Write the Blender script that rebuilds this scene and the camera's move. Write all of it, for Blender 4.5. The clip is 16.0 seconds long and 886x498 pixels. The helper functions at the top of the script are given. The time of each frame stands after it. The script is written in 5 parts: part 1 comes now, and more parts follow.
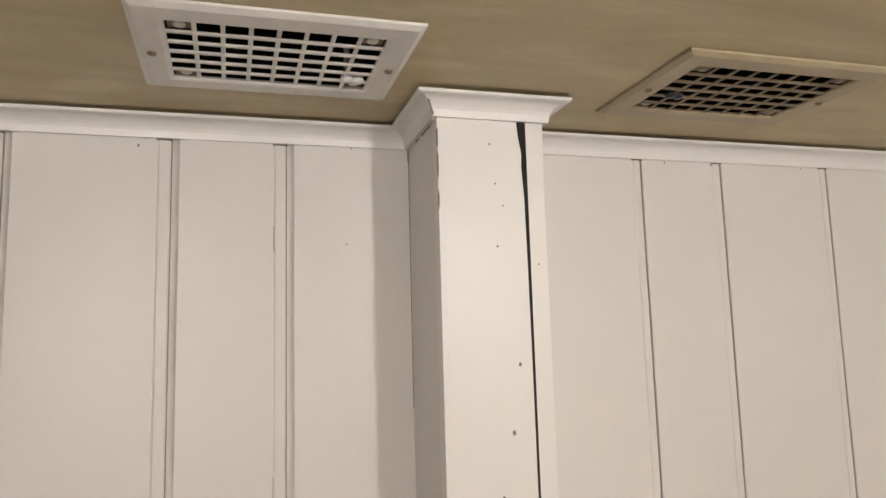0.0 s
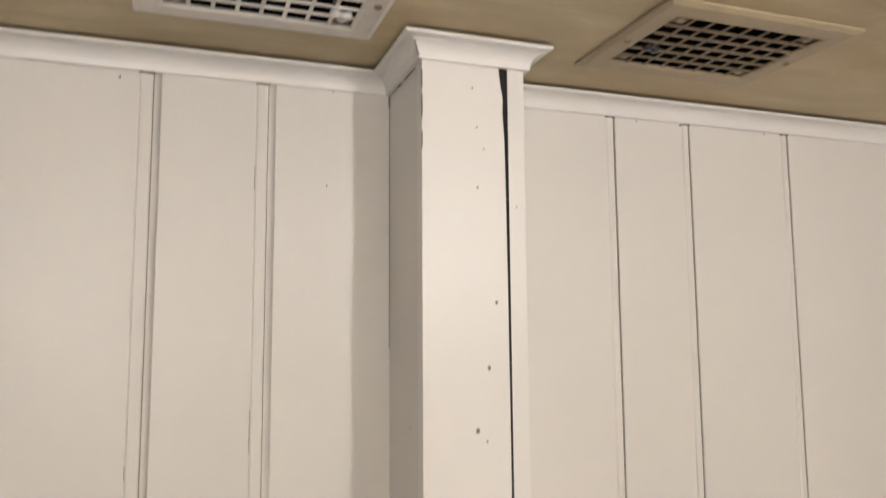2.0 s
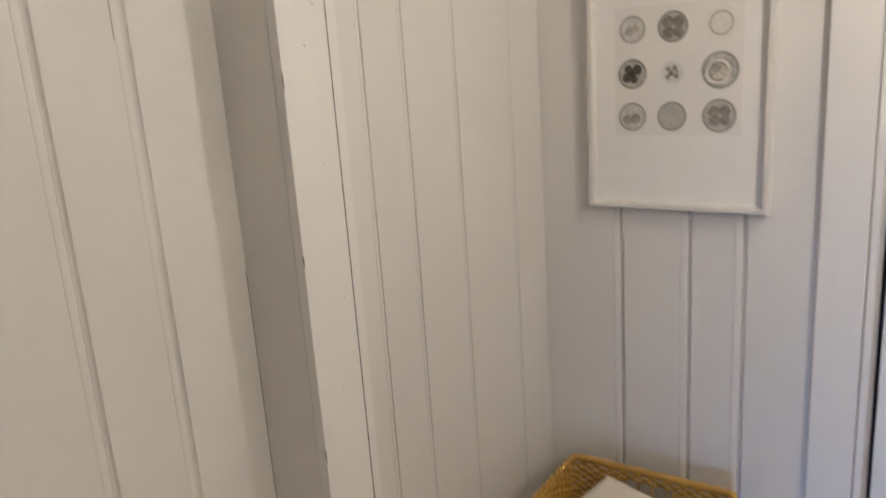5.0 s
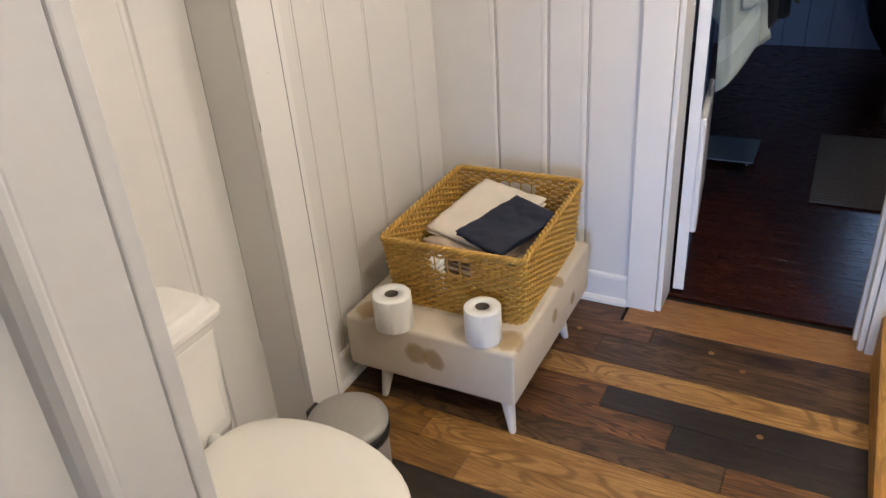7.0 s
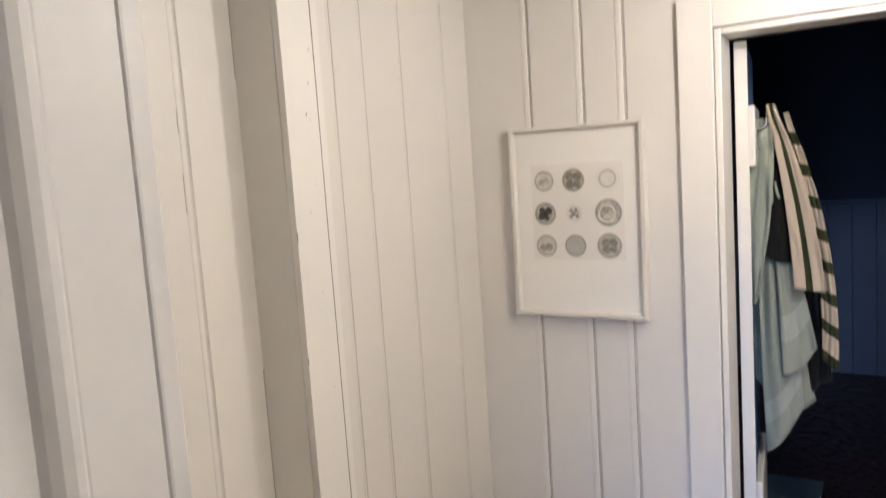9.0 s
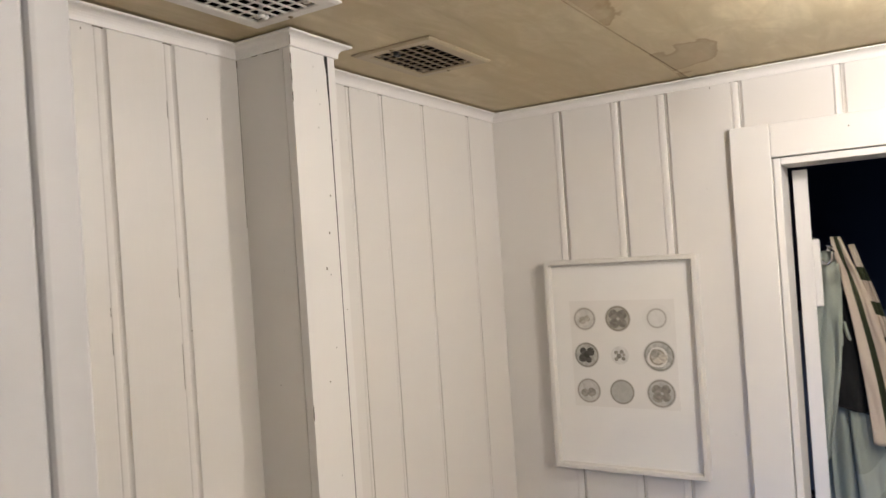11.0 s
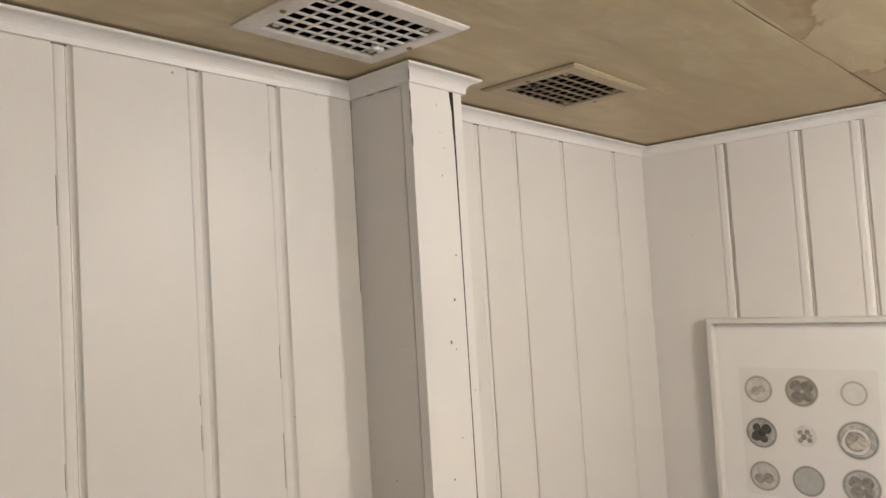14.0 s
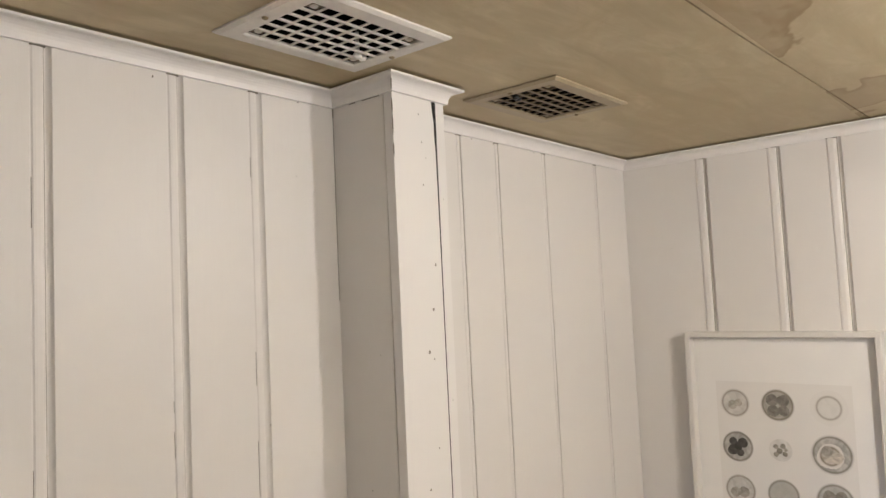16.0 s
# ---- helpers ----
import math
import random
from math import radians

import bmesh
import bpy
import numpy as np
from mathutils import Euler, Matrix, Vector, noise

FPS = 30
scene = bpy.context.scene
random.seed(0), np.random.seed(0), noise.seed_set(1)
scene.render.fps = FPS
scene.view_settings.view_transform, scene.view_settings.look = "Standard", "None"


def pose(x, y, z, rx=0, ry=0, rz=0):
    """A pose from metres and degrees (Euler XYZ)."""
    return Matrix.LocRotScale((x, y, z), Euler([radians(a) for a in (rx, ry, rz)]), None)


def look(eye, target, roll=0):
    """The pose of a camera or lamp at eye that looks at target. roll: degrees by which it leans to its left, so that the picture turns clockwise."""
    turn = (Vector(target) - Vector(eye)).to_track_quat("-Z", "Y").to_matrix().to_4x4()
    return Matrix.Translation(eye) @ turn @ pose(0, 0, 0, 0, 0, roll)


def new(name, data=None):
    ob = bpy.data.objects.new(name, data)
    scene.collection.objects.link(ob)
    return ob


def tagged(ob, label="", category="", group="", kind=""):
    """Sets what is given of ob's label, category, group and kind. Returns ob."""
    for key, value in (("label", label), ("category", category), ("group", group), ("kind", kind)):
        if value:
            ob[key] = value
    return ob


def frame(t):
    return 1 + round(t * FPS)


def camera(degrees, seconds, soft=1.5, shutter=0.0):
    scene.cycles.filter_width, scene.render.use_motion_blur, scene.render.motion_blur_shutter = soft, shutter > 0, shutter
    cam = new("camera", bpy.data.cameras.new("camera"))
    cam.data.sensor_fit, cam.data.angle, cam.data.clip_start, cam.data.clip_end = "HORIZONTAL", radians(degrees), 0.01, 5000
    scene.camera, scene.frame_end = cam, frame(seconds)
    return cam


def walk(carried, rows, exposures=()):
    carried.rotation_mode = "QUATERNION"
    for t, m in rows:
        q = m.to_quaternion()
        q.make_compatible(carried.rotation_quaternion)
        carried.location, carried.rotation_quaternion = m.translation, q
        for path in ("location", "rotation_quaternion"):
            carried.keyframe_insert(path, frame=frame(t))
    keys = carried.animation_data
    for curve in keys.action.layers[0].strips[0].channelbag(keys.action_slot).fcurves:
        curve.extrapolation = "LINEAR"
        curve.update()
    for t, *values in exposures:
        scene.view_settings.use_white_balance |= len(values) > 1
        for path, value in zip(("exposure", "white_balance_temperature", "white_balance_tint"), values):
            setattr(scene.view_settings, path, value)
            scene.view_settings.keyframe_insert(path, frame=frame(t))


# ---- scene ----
cam = camera(61.6, 16.0, shutter=0.5)
PATH = [
    (0, (0.118, 0.098, 1.97), (0.669, 2.002, 2.236), -1.6),
    (0.5, (0.115, 0.09, 1.976), (0.667, 1.994, 2.241), -1.7),
    (1, (0.113, 0.093, 1.977), (0.681, 1.993, 2.234), -1.6),
    (1.5, (0.111, 0.095, 1.969), (0.719, 1.984, 2.213), -1.4),
    (2, (0.089, 0.094, 1.917), (0.75, 1.968, 2.143), -0.4),
    (2.5, (-0.048, 0.13, 1.847), (0.828, 1.926, 1.939), -0.9),
    (3, (-0.142, 0.169, 1.801), (0.989, 1.818, 1.782), -2.3),
    (5.3, (-0.478, 0.016, 1.546), (1.123, 1.074, 0.983), -4.4),
    (5.5, (-0.509, 0.004, 1.554), (1.097, 1.011, 0.917), -5.3),
    (6, (-0.671, -0.028, 1.515), (0.985, 0.755, 0.712), -5.8),
    (6.5, (-0.794, -0.118, 1.49), (0.795, 0.695, 0.587), -4.8),
    (7, (-0.826, -0.211, 1.455), (0.708, 0.642, 0.497), -4.4),
    (7.5, (-0.839, -0.24, 1.466), (0.686, 0.669, 0.546), -4.7),
    (8, (-0.864, -0.233, 1.546), (0.733, 0.76, 0.865), -4.0),
    (8.5, (-0.863, -0.228, 1.61), (0.798, 0.8, 1.18), -4.1),
    (9, (-0.857, -0.224, 1.679), (0.844, 0.806, 1.46), -3.9),
    (9.5, (-0.84, -0.224, 1.802), (0.877, 0.797, 1.697), -4.2),
    (9.6, (-0.846, -0.21, 1.814), (0.879, 0.799, 1.737), -4.0),
    (9.7, (-0.844, -0.21, 1.794), (0.883, 0.798, 1.77), -3.9),
    (11.8, (-0.553, 0.045, 1.862), (1.119, 1.143, 1.909), -4.3),
    (12, (-0.525, 0.06, 1.875), (1.096, 1.231, 1.927), -4.5),
    (12.5, (-0.478, 0.078, 1.897), (1.041, 1.378, 1.965), -4.5),
    (13, (-0.489, 0.084, 1.898), (1.004, 1.412, 1.993), -4.3),
    (13.5, (-0.499, 0.076, 1.895), (0.993, 1.404, 1.999), -3.8),
    (14, (-0.496, 0.074, 1.894), (1.0, 1.396, 2.007), -3.5),
    (14.5, (-0.497, 0.071, 1.894), (1.003, 1.388, 2.014), -3.2),
    (15, (-0.498, 0.069, 1.893), (1.01, 1.376, 2.019), -3.0),
    (15.5, (-0.497, 0.068, 1.891), (1.019, 1.366, 2.026), -2.8),
    (16, (-0.492, 0.07, 1.892), (1.033, 1.356, 2.031), -2.7),
]
EXPOSURES = [(0.0, 0.0), (2.0, 0.08), (2.5, 0.0), (3.2, -0.18), (5.3, 0.0), (6.0, 0.28), (6.5, 0.4), (7.0, 0.59), (7.5, 0.59), (8.0, 0.6), (8.5, 0.48), (9.0, 0.31), (9.5, 0.18), (12.0, 0.06), (16.0, 0.11)]
walk(cam, [(t, look(eye, target, roll)) for t, eye, target, roll in PATH], EXPOSURES)

# ---------------------------------------------------------------- light
world = bpy.data.worlds.new("world")
scene.world = world
world.use_nodes = True
wn = world.node_tree
sky = wn.nodes.new("ShaderNodeTexSky")
sky.sky_type, sky.sun_disc, sky.sun_elevation, sky.sun_rotation = "NISHITA", False, radians(35), radians(200)
wn.links.new(sky.outputs[0], wn.nodes["Background"].inputs[0])
wn.nodes["Background"].inputs[1].default_value = 0.08

LAMP_AT, LAMP_POWER, LAMP_TINT = (0.70, -0.235, 2.147), 20.0, (1.0, 0.945, 0.905)


def globe_lamp(name, at, radius, power):
    """The light of a frosted globe, as large as the globe itself."""
    data = bpy.data.lights.new(name, "POINT")
    data.shadow_soft_size, data.use_soft_falloff, data.energy, data.color = radius, False, power, LAMP_TINT
    ob = new(name, data)
    ob.location = at
    return ob


def daylight(name, at, toward, w, h, power, tint, spread=180):
    """The sky's light in a window's opening."""
    data = bpy.data.lights.new(name, "AREA")
    data.shape, data.size, data.size_y, data.energy, data.color = "RECTANGLE", w, h, power, tint
    data.spread = radians(spread)
    ob = new(name, data)
    ob.matrix_world = look(at, toward)
    return ob


globe_lamp("ceiling_lamp_light", LAMP_AT, 0.0375, 14.0)
# added fill from the unseen wall behind, to lift the pilaster's shaded side
globe_lamp("wall_lamp_light", (-0.22, -1.133, 2.08), 0.0565, 23.0)
daylight("hall_window_daylight", (-2.56, -0.35, 0.55), (1.37, 0.33, 0.25), 0.9, 0.8, 3.4, (0.33, 0.53, 1.0), 42)
daylight("far_window_daylight", (5.06, -0.98, 1.5), (2.4, -0.6, 0.2), 0.8, 0.8, 3.0, (0.38, 0.58, 1.0))

# ---------------------------------------------------------------- materials


def material(name, rough=0.5, metal=0.0):
    m = bpy.data.materials.new(name)
    m.use_nodes = True
    b = m.node_tree.nodes["Principled BSDF"]
    b.inputs["Roughness"].default_value, b.inputs["Metallic"].default_value = rough, metal
    return m, m.node_tree, b


def node(nt, kind, **inputs):
    n = nt.nodes.new(kind)
    for key, value in inputs.items():
        n.inputs[key.replace("_", " ")].default_value = value
    return n


def coords(nt, scale=(1, 1, 1), space="Object", turn=(0, 0, 0)):
    tc, mp = nt.nodes.new("ShaderNodeTexCoord"), nt.nodes.new("ShaderNodeMapping")
    mp.inputs["Scale"].default_value = scale
    mp.inputs["Rotation"].default_value = turn
    nt.links.new(tc.outputs[space], mp.inputs[0])
    return mp.outputs[0]


def noise_tex(nt, vec, scale, detail=4.0, rough=0.55, warp=0.0):
    n = node(nt, "ShaderNodeTexNoise", Scale=scale, Detail=detail, Roughness=rough, Distortion=warp)
    nt.links.new(vec, n.inputs["Vector"])
    return n.outputs["Fac"]


def ramp(nt, fac, stops):
    r = nt.nodes.new("ShaderNodeValToRGB")
    while len(r.color_ramp.elements) < len(stops):
        r.color_ramp.elements.new(0.5)
    for e, (p, c) in zip(r.color_ramp.elements, stops):
        e.position, e.color = p, (*c, 1) if len(c) == 3 else c
    nt.links.new(fac, r.inputs[0])
    return r.outputs[0]


def mix(nt, fac, a, b, mode="MIX"):
    n = nt.nodes.new("ShaderNodeMix")
    n.data_type, n.blend_type = "RGBA", mode
    for sock, value in ((0, fac), (6, a), (7, b)):
        if hasattr(value, "is_output"):
            nt.links.new(value, n.inputs[sock])
        else:
            n.inputs[sock].default_value = value if sock == 0 else (*value, 1)
    return n.outputs[2]


def bump(nt, b, height, strength, dist):
    n = nt.nodes.new("ShaderNodeBump")
    n.inputs["Strength"].default_value, n.inputs["Distance"].default_value = strength, dist
    nt.links.new(height, n.inputs["Height"])
    nt.links.new(n.outputs[0], b.inputs["Normal"])
    return n


def add(nt, a, b, wa=1.0, wb=1.0):
    n1, n2, n3 = (nt.nodes.new("ShaderNodeMath") for _ in range(3))
    n1.operation = n2.operation = "MULTIPLY"
    nt.links.new(a, n1.inputs[0]), nt.links.new(b, n2.inputs[0])
    n1.inputs[1].default_value, n2.inputs[1].default_value = wa, wb
    nt.links.new(n1.outputs[0], n3.inputs[0]), nt.links.new(n2.outputs[0], n3.inputs[1])
    return n3.outputs[0]


def paint(name, colour, rough=0.42, grain=(45, 45, 3), wear=0.03, relief=0.0005):
    """Brushed paint on wood: faint drawn grain, slow blotches, a few thin worn specks."""
    m, nt, b = material(name, rough)
    v = coords(nt, grain)
    fine = noise_tex(nt, v, 3.0, 5)
    slow = noise_tex(nt, coords(nt), 2.2, 3)
    dark = tuple(c * (1 - 2.2 * wear) for c in colour)
    c = mix(nt, slow, dark, colour)
    c = mix(nt, ramp(nt, fine, [(0.25, (0.5, 0.5, 0.5)), (0.7, (0, 0, 0))]), c, tuple(x * (1 - wear) for x in colour))
    nt.links.new(c, b.inputs["Base Color"])
    r = ramp(nt, slow, [(0.2, (rough - 0.1,) * 3), (0.8, (rough + 0.12,) * 3)])
    nt.links.new(r, b.inputs["Roughness"])
    bump(nt, b, add(nt, fine, noise_tex(nt, coords(nt, (1, 1, 0.25)), 22.0, 3), 0.5, 1.0), 0.5, relief)
    return m


def cloth_material(name, colour, fuzz=900.0, rough=0.95, deep=0.25):
    m, nt, b = material(name, rough)
    fine, slow = noise_tex(nt, coords(nt), fuzz, 3), noise_tex(nt, coords(nt), 14.0, 4)
    c = mix(nt, fine, tuple(x * (1 - deep) for x in colour), colour)
    c = mix(nt, ramp(nt, slow, [(0.3, (0.35,) * 3), (0.7, (0, 0, 0))]), c, tuple(x * 0.85 for x in colour))
    nt.links.new(c, b.inputs["Base Color"])
    b.inputs["Sheen Weight"].default_value = 0.06
    bump(nt, b, fine, 0.6, 0.0012)
    return m


def wood(name, light, dark, along="Y", rough=0.32, scale=1.0, figure=0.8, relief=0.35):
    """Planed boards: long grain, cathedral figure, pores. It shifts from board to board."""
    m, nt, b = material(name, rough)
    tc, info, mp = nt.nodes.new("ShaderNodeTexCoord"), nt.nodes.new("ShaderNodeObjectInfo"), nt.nodes.new("ShaderNodeMapping")
    shift = nt.nodes.new("ShaderNodeCombineXYZ")
    mul = nt.nodes.new("ShaderNodeMath")
    mul.operation, mul.inputs[1].default_value = "MULTIPLY", 37.0
    nt.links.new(info.outputs["Random"], mul.inputs[0])
    for k in range(3):
        nt.links.new(mul.outputs[0], shift.inputs[k])
    nt.links.new(tc.outputs["Object"], mp.inputs[0]), nt.links.new(shift.outputs[0], mp.inputs[1])
    s = {"X": (1.7, 13, 13), "Y": (13, 1.7, 13), "Z": (13, 13, 1.7)}[along]
    mp.inputs["Scale"].default_value = tuple(k * scale for k in s)
    slow = noise_tex(nt, mp.outputs[0], 0.9, 2, 0.42, 0.5)
    patchy = noise_tex(nt, mp.outputs[0], 2.3, 5, 0.65, 0.3)
    wave = nt.nodes.new("ShaderNodeMath")
    wave.operation, wave.inputs[1].default_value = "MULTIPLY", 105.0
    nt.links.new(slow, wave.inputs[0])
    sine = nt.nodes.new("ShaderNodeMath")
    sine.operation = "SINE"
    nt.links.new(wave.outputs[0], sine.inputs[0])
    rings = ramp(nt, sine.outputs[0], [(0.25, (0, 0, 0)), (0.95, (1, 1, 1))])
    pores = noise_tex(nt, mp.outputs[0], 9.0, 6, 0.7)
    c = mix(nt, ramp(nt, patchy, [(0.32, (0, 0, 0)), (0.60, (1, 1, 1))]), dark, light)
    base = c
    c = mix(nt, rings, c, tuple(0.08 * a + 0.55 * d for a, d in zip(light, dark))) if figure else c
    c2 = mix(nt, figure * 0.85, base, c)
    c3 = mix(nt, ramp(nt, pores, [(0.35, (0.55,) * 3), (0.6, (0, 0, 0))]), c2, tuple(d * 0.55 for d in dark))
    tone = mix(nt, info.outputs["Random"], c3, tuple(0.6 * d for d in dark))
    blend = nt.nodes.new("ShaderNodeMath")
    blend.operation, blend.inputs[1].default_value = "MULTIPLY", 0.35
    nt.links.new(info.outputs["Random"], blend.inputs[0])
    nt.links.new(blend.outputs[0], tone.node.inputs[0])
    nt.links.new(tone, b.inputs["Base Color"])
    nt.links.new(ramp(nt, pores, [(0.3, (rough + 0.2,) * 3), (0.7, (rough,) * 3)]), b.inputs["Roughness"])
    bump(nt, b, add(nt, pores, rings, 1.0, 0.3), relief, 0.0008)
    return m


def plain(name, colour, rough=0.5, metal=0.0, spread=0.12, scale=30.0):
    m, nt, b = material(name, rough, metal)
    f = noise_tex(nt, coords(nt), scale, 5)
    nt.links.new(mix(nt, f, tuple(c * (1 - spread) for c in colour), tuple(min(1, c * (1 + spread)) for c in colour)), b.inputs["Base Color"])
    nt.links.new(ramp(nt, f, [(0.2, (max(rough - 0.03, 0.02),) * 3), (0.8, (min(rough + 0.03, 1),) * 3)]), b.inputs["Roughness"])
    bump(nt, b, f, 0.2, 0.0004)
    return m


WALL_PAINT = paint("wall_paint", (0.765, 0.738, 0.705))
TRIM_PAINT = paint("trim_paint", (0.82, 0.797, 0.770), 0.36)
# white paint lowered to grey: the weaker light on the open leaf is in the colour
SHADED_DOOR_PAINT = paint("shaded_door_paint", (0.43, 0.427, 0.435), 0.5, (18, 18, 2), 0.02, 0.0004)
CRACK = plain("dark_gap", (0.011, 0.009, 0.008), 0.9)
# joint colour holds the slit's shade as well as its dirt
SHADED_DIRTY_JOINT = plain("shaded_dirty_joint", (0.30, 0.265, 0.22), 0.9, 0, 0.4, 14)
NAIL = plain("worn_nail_hole", (0.20, 0.18, 0.145), 0.8)
VENT_WHITE = plain("vent_white_enamel", (0.77, 0.74, 0.69), 0.45, 0, 0.14, 60)
VENT_TAN = plain("vent_cream_enamel", (0.40, 0.325, 0.21), 0.45, 0, 0.14, 60)
VENT_BROWN = plain("vent_grimy_bars", (0.17, 0.12, 0.068), 0.5, 0, 0.25, 60)
# near-black: the shade of the depth behind the grilles is put into the colour
DUCT_SHADE = plain("duct_shade_black", (0.005, 0.0045, 0.004), 0.95)
SCREW = plain("aged_screw", (0.30, 0.24, 0.15), 0.4, 0.8)
PORCELAIN = plain("porcelain", (0.82, 0.80, 0.76), 0.12, 0, 0.02, 8)
SEAT_PLASTIC = plain("seat_plastic", (0.80, 0.77, 0.71), 0.3, 0, 0.03, 8)
BIN_STEEL = plain("brushed_steel", (0.33, 0.315, 0.295), 0.5, 0.35, 0.1, 90)
BIN_BLACK = plain("black_plastic", (0.02, 0.02, 0.02), 0.4)
PAPER = plain("toilet_tissue", (0.86, 0.84, 0.80), 0.95, 0, 0.04, 140)
CARD_TUBE = plain("card_tube", (0.10, 0.08, 0.065), 0.9)
FRAME_WHITE = paint("frame_white", (0.74, 0.71, 0.66), 0.35, wear=0.02, relief=0.0003)
PRINT_PAPER = plain("print_paper", (0.83, 0.81, 0.775), 0.75, 0, 0.02, 12)
CHROME = plain("chrome", (0.75, 0.75, 0.76), 0.12, 1.0, 0.05)
NAVY_WALL = plain("navy_wall", (0.075, 0.080, 0.115), 0.7, 0, 0.15, 6)
BLUE_WALL = paint("blue_wainscot", (0.17, 0.21, 0.30), 0.5)
BLUE_DOOR = paint("blue_door_paint", (0.10, 0.19, 0.36), 0.45)
DARK_PLASTER = plain("dim_plaster", (0.30, 0.30, 0.31), 0.8, 0, 0.1, 5)
HALL_PLASTER = paint("hall_plaster", (0.70, 0.69, 0.67), 0.7)
TUB_OUT = plain("tub_dark_enamel", (0.02, 0.02, 0.024), 0.25)
TUB_IN = plain("tub_white_enamel", (0.78, 0.79, 0.80), 0.15, 0, 0.02)
RUG = cloth_material("rug_weave", (0.17, 0.145, 0.128), 260, 1.0, 0.4)
GLASS_GREY = plain("scale_glass", (0.16, 0.22, 0.25), 0.15)
SAGE = cloth_material("sage_terry", (0.35, 0.385, 0.33), 700)
SAGE_BAND = cloth_material("sage_flat_band", (0.41, 0.445, 0.39), 1500, 0.8, 0.08)
BLACK_CLOTH = cloth_material("black_knit", (0.0015, 0.0015, 0.002), 600)
CREAM_LINEN = cloth_material("cream_linen", (0.82, 0.74, 0.63), 1200, 0.95, 0.12)
TAUPE_LINEN = cloth_material("taupe_linen", (0.50, 0.41, 0.33), 1200, 0.95, 0.12)
NAVY_LINEN = cloth_material("navy_linen", (0.004, 0.008, 0.031), 1200, 0.9, 0.3)
OAK_FLOOR = wood("light_oak", (0.50, 0.29, 0.095), (0.25, 0.115, 0.03), figure=1.0)
BROWN_FLOOR = wood("brown_reclaimed_wood", (0.235, 0.105, 0.034), (0.060, 0.024, 0.010), figure=1.2)
WEATHERED = wood("weathered_dark_brown_wood", (0.150, 0.080, 0.034), (0.030, 0.015, 0.009), figure=1.0)
BLACK_FLOOR = wood("near_black_reclaimed_wood", (0.030, 0.019, 0.013), (0.012, 0.008, 0.006), figure=0.4)
GOLD_FLOOR = wood("golden_oak", (0.32, 0.165, 0.040), (0.16, 0.070, 0.016), figure=1.0)
THRESHOLD_OAK = wood("threshold_oak", (0.38, 0.19, 0.060), (0.25, 0.11, 0.034), rough=0.4, figure=0.4)
CHERRY = wood("dark_cherry_floor", (0.085, 0.022, 0.013), (0.036, 0.010, 0.007), rough=0.15, figure=0.4, relief=0.06)
HONEY = wood("honey_pine", (0.50, 0.26, 0.06), (0.36, 0.16, 0.03), along="X", rough=0.35)


def plywood():
    m, nt, b = material("shellacked_plywood", 0.5)
    v = coords(nt, (1.0, 5.0, 1.0))
    grain, slow = noise_tex(nt, v, 2.6, 6, 0.6, 0.9), noise_tex(nt, coords(nt), 1.3, 4, 0.55, 0.6)
    c = mix(nt, ramp(nt, grain, [(0.30, (0, 0, 0)), (0.70, (1, 1, 1))]), (0.45, 0.365, 0.22), (0.70, 0.605, 0.41))
    cloud = noise_tex(nt, coords(nt, (1.0, 1.6, 1.0)), 6.5, 5, 0.6, 1.2)
    c = mix(nt, ramp(nt, cloud, [(0.42, (0.55,) * 3), (0.58, (0, 0, 0))]), c, (0.47, 0.375, 0.22))
    c = mix(nt, ramp(nt, slow, [(0.32, (0.7,) * 3), (0.62, (0, 0, 0))]), c, (0.43, 0.335, 0.175))
    # water stain with a tide line, along the joint
    sv = coords(nt, (1, 1, 1))
    blot = noise_tex(nt, sv, 4.5, 4, 0.5, 0.4)
    near = nt.nodes.new("ShaderNodeSeparateXYZ")
    nt.links.new(sv, near.inputs[0])
    off = nt.nodes.new("ShaderNodeMapRange")
    off.inputs["From Min"].default_value, off.inputs["From Max"].default_value = 0.40, 0.05
    off.inputs["To Min"].default_value, off.inputs["To Max"].default_value = 0.11, -0.22
    nt.links.new(near.outputs[1], off.inputs[0])
    north = nt.nodes.new("ShaderNodeMath")
    north.operation, north.inputs[1].default_value = "LESS_THAN", 0.398
    nt.links.new(near.outputs[1], north.inputs[0])
    s = nt.nodes.new("ShaderNodeMath")
    nt.links.new(blot, s.inputs[0]), nt.links.new(off.outputs[0], s.inputs[1])
    stain = ramp(nt, s.outputs[0], [(0.60, (0, 0, 0)), (0.615, (0.9,) * 3), (0.66, (0.5,) * 3), (0.9, (0.4,) * 3)])
    both = mix(nt, 1.0, stain, (1, 1, 1), "MULTIPLY")
    nt.links.new(north.outputs[0], both.node.inputs[7])
    c = mix(nt, both, c, (0.30, 0.205, 0.10))
    nt.links.new(c, b.inputs["Base Color"])
    nt.links.new(ramp(nt, slow, [(0.2, (0.42,) * 3), (0.8, (0.62,) * 3)]), b.inputs["Roughness"])
    bump(nt, b, grain, 0.25, 0.0008)
    return m


PLYWOOD = plywood()


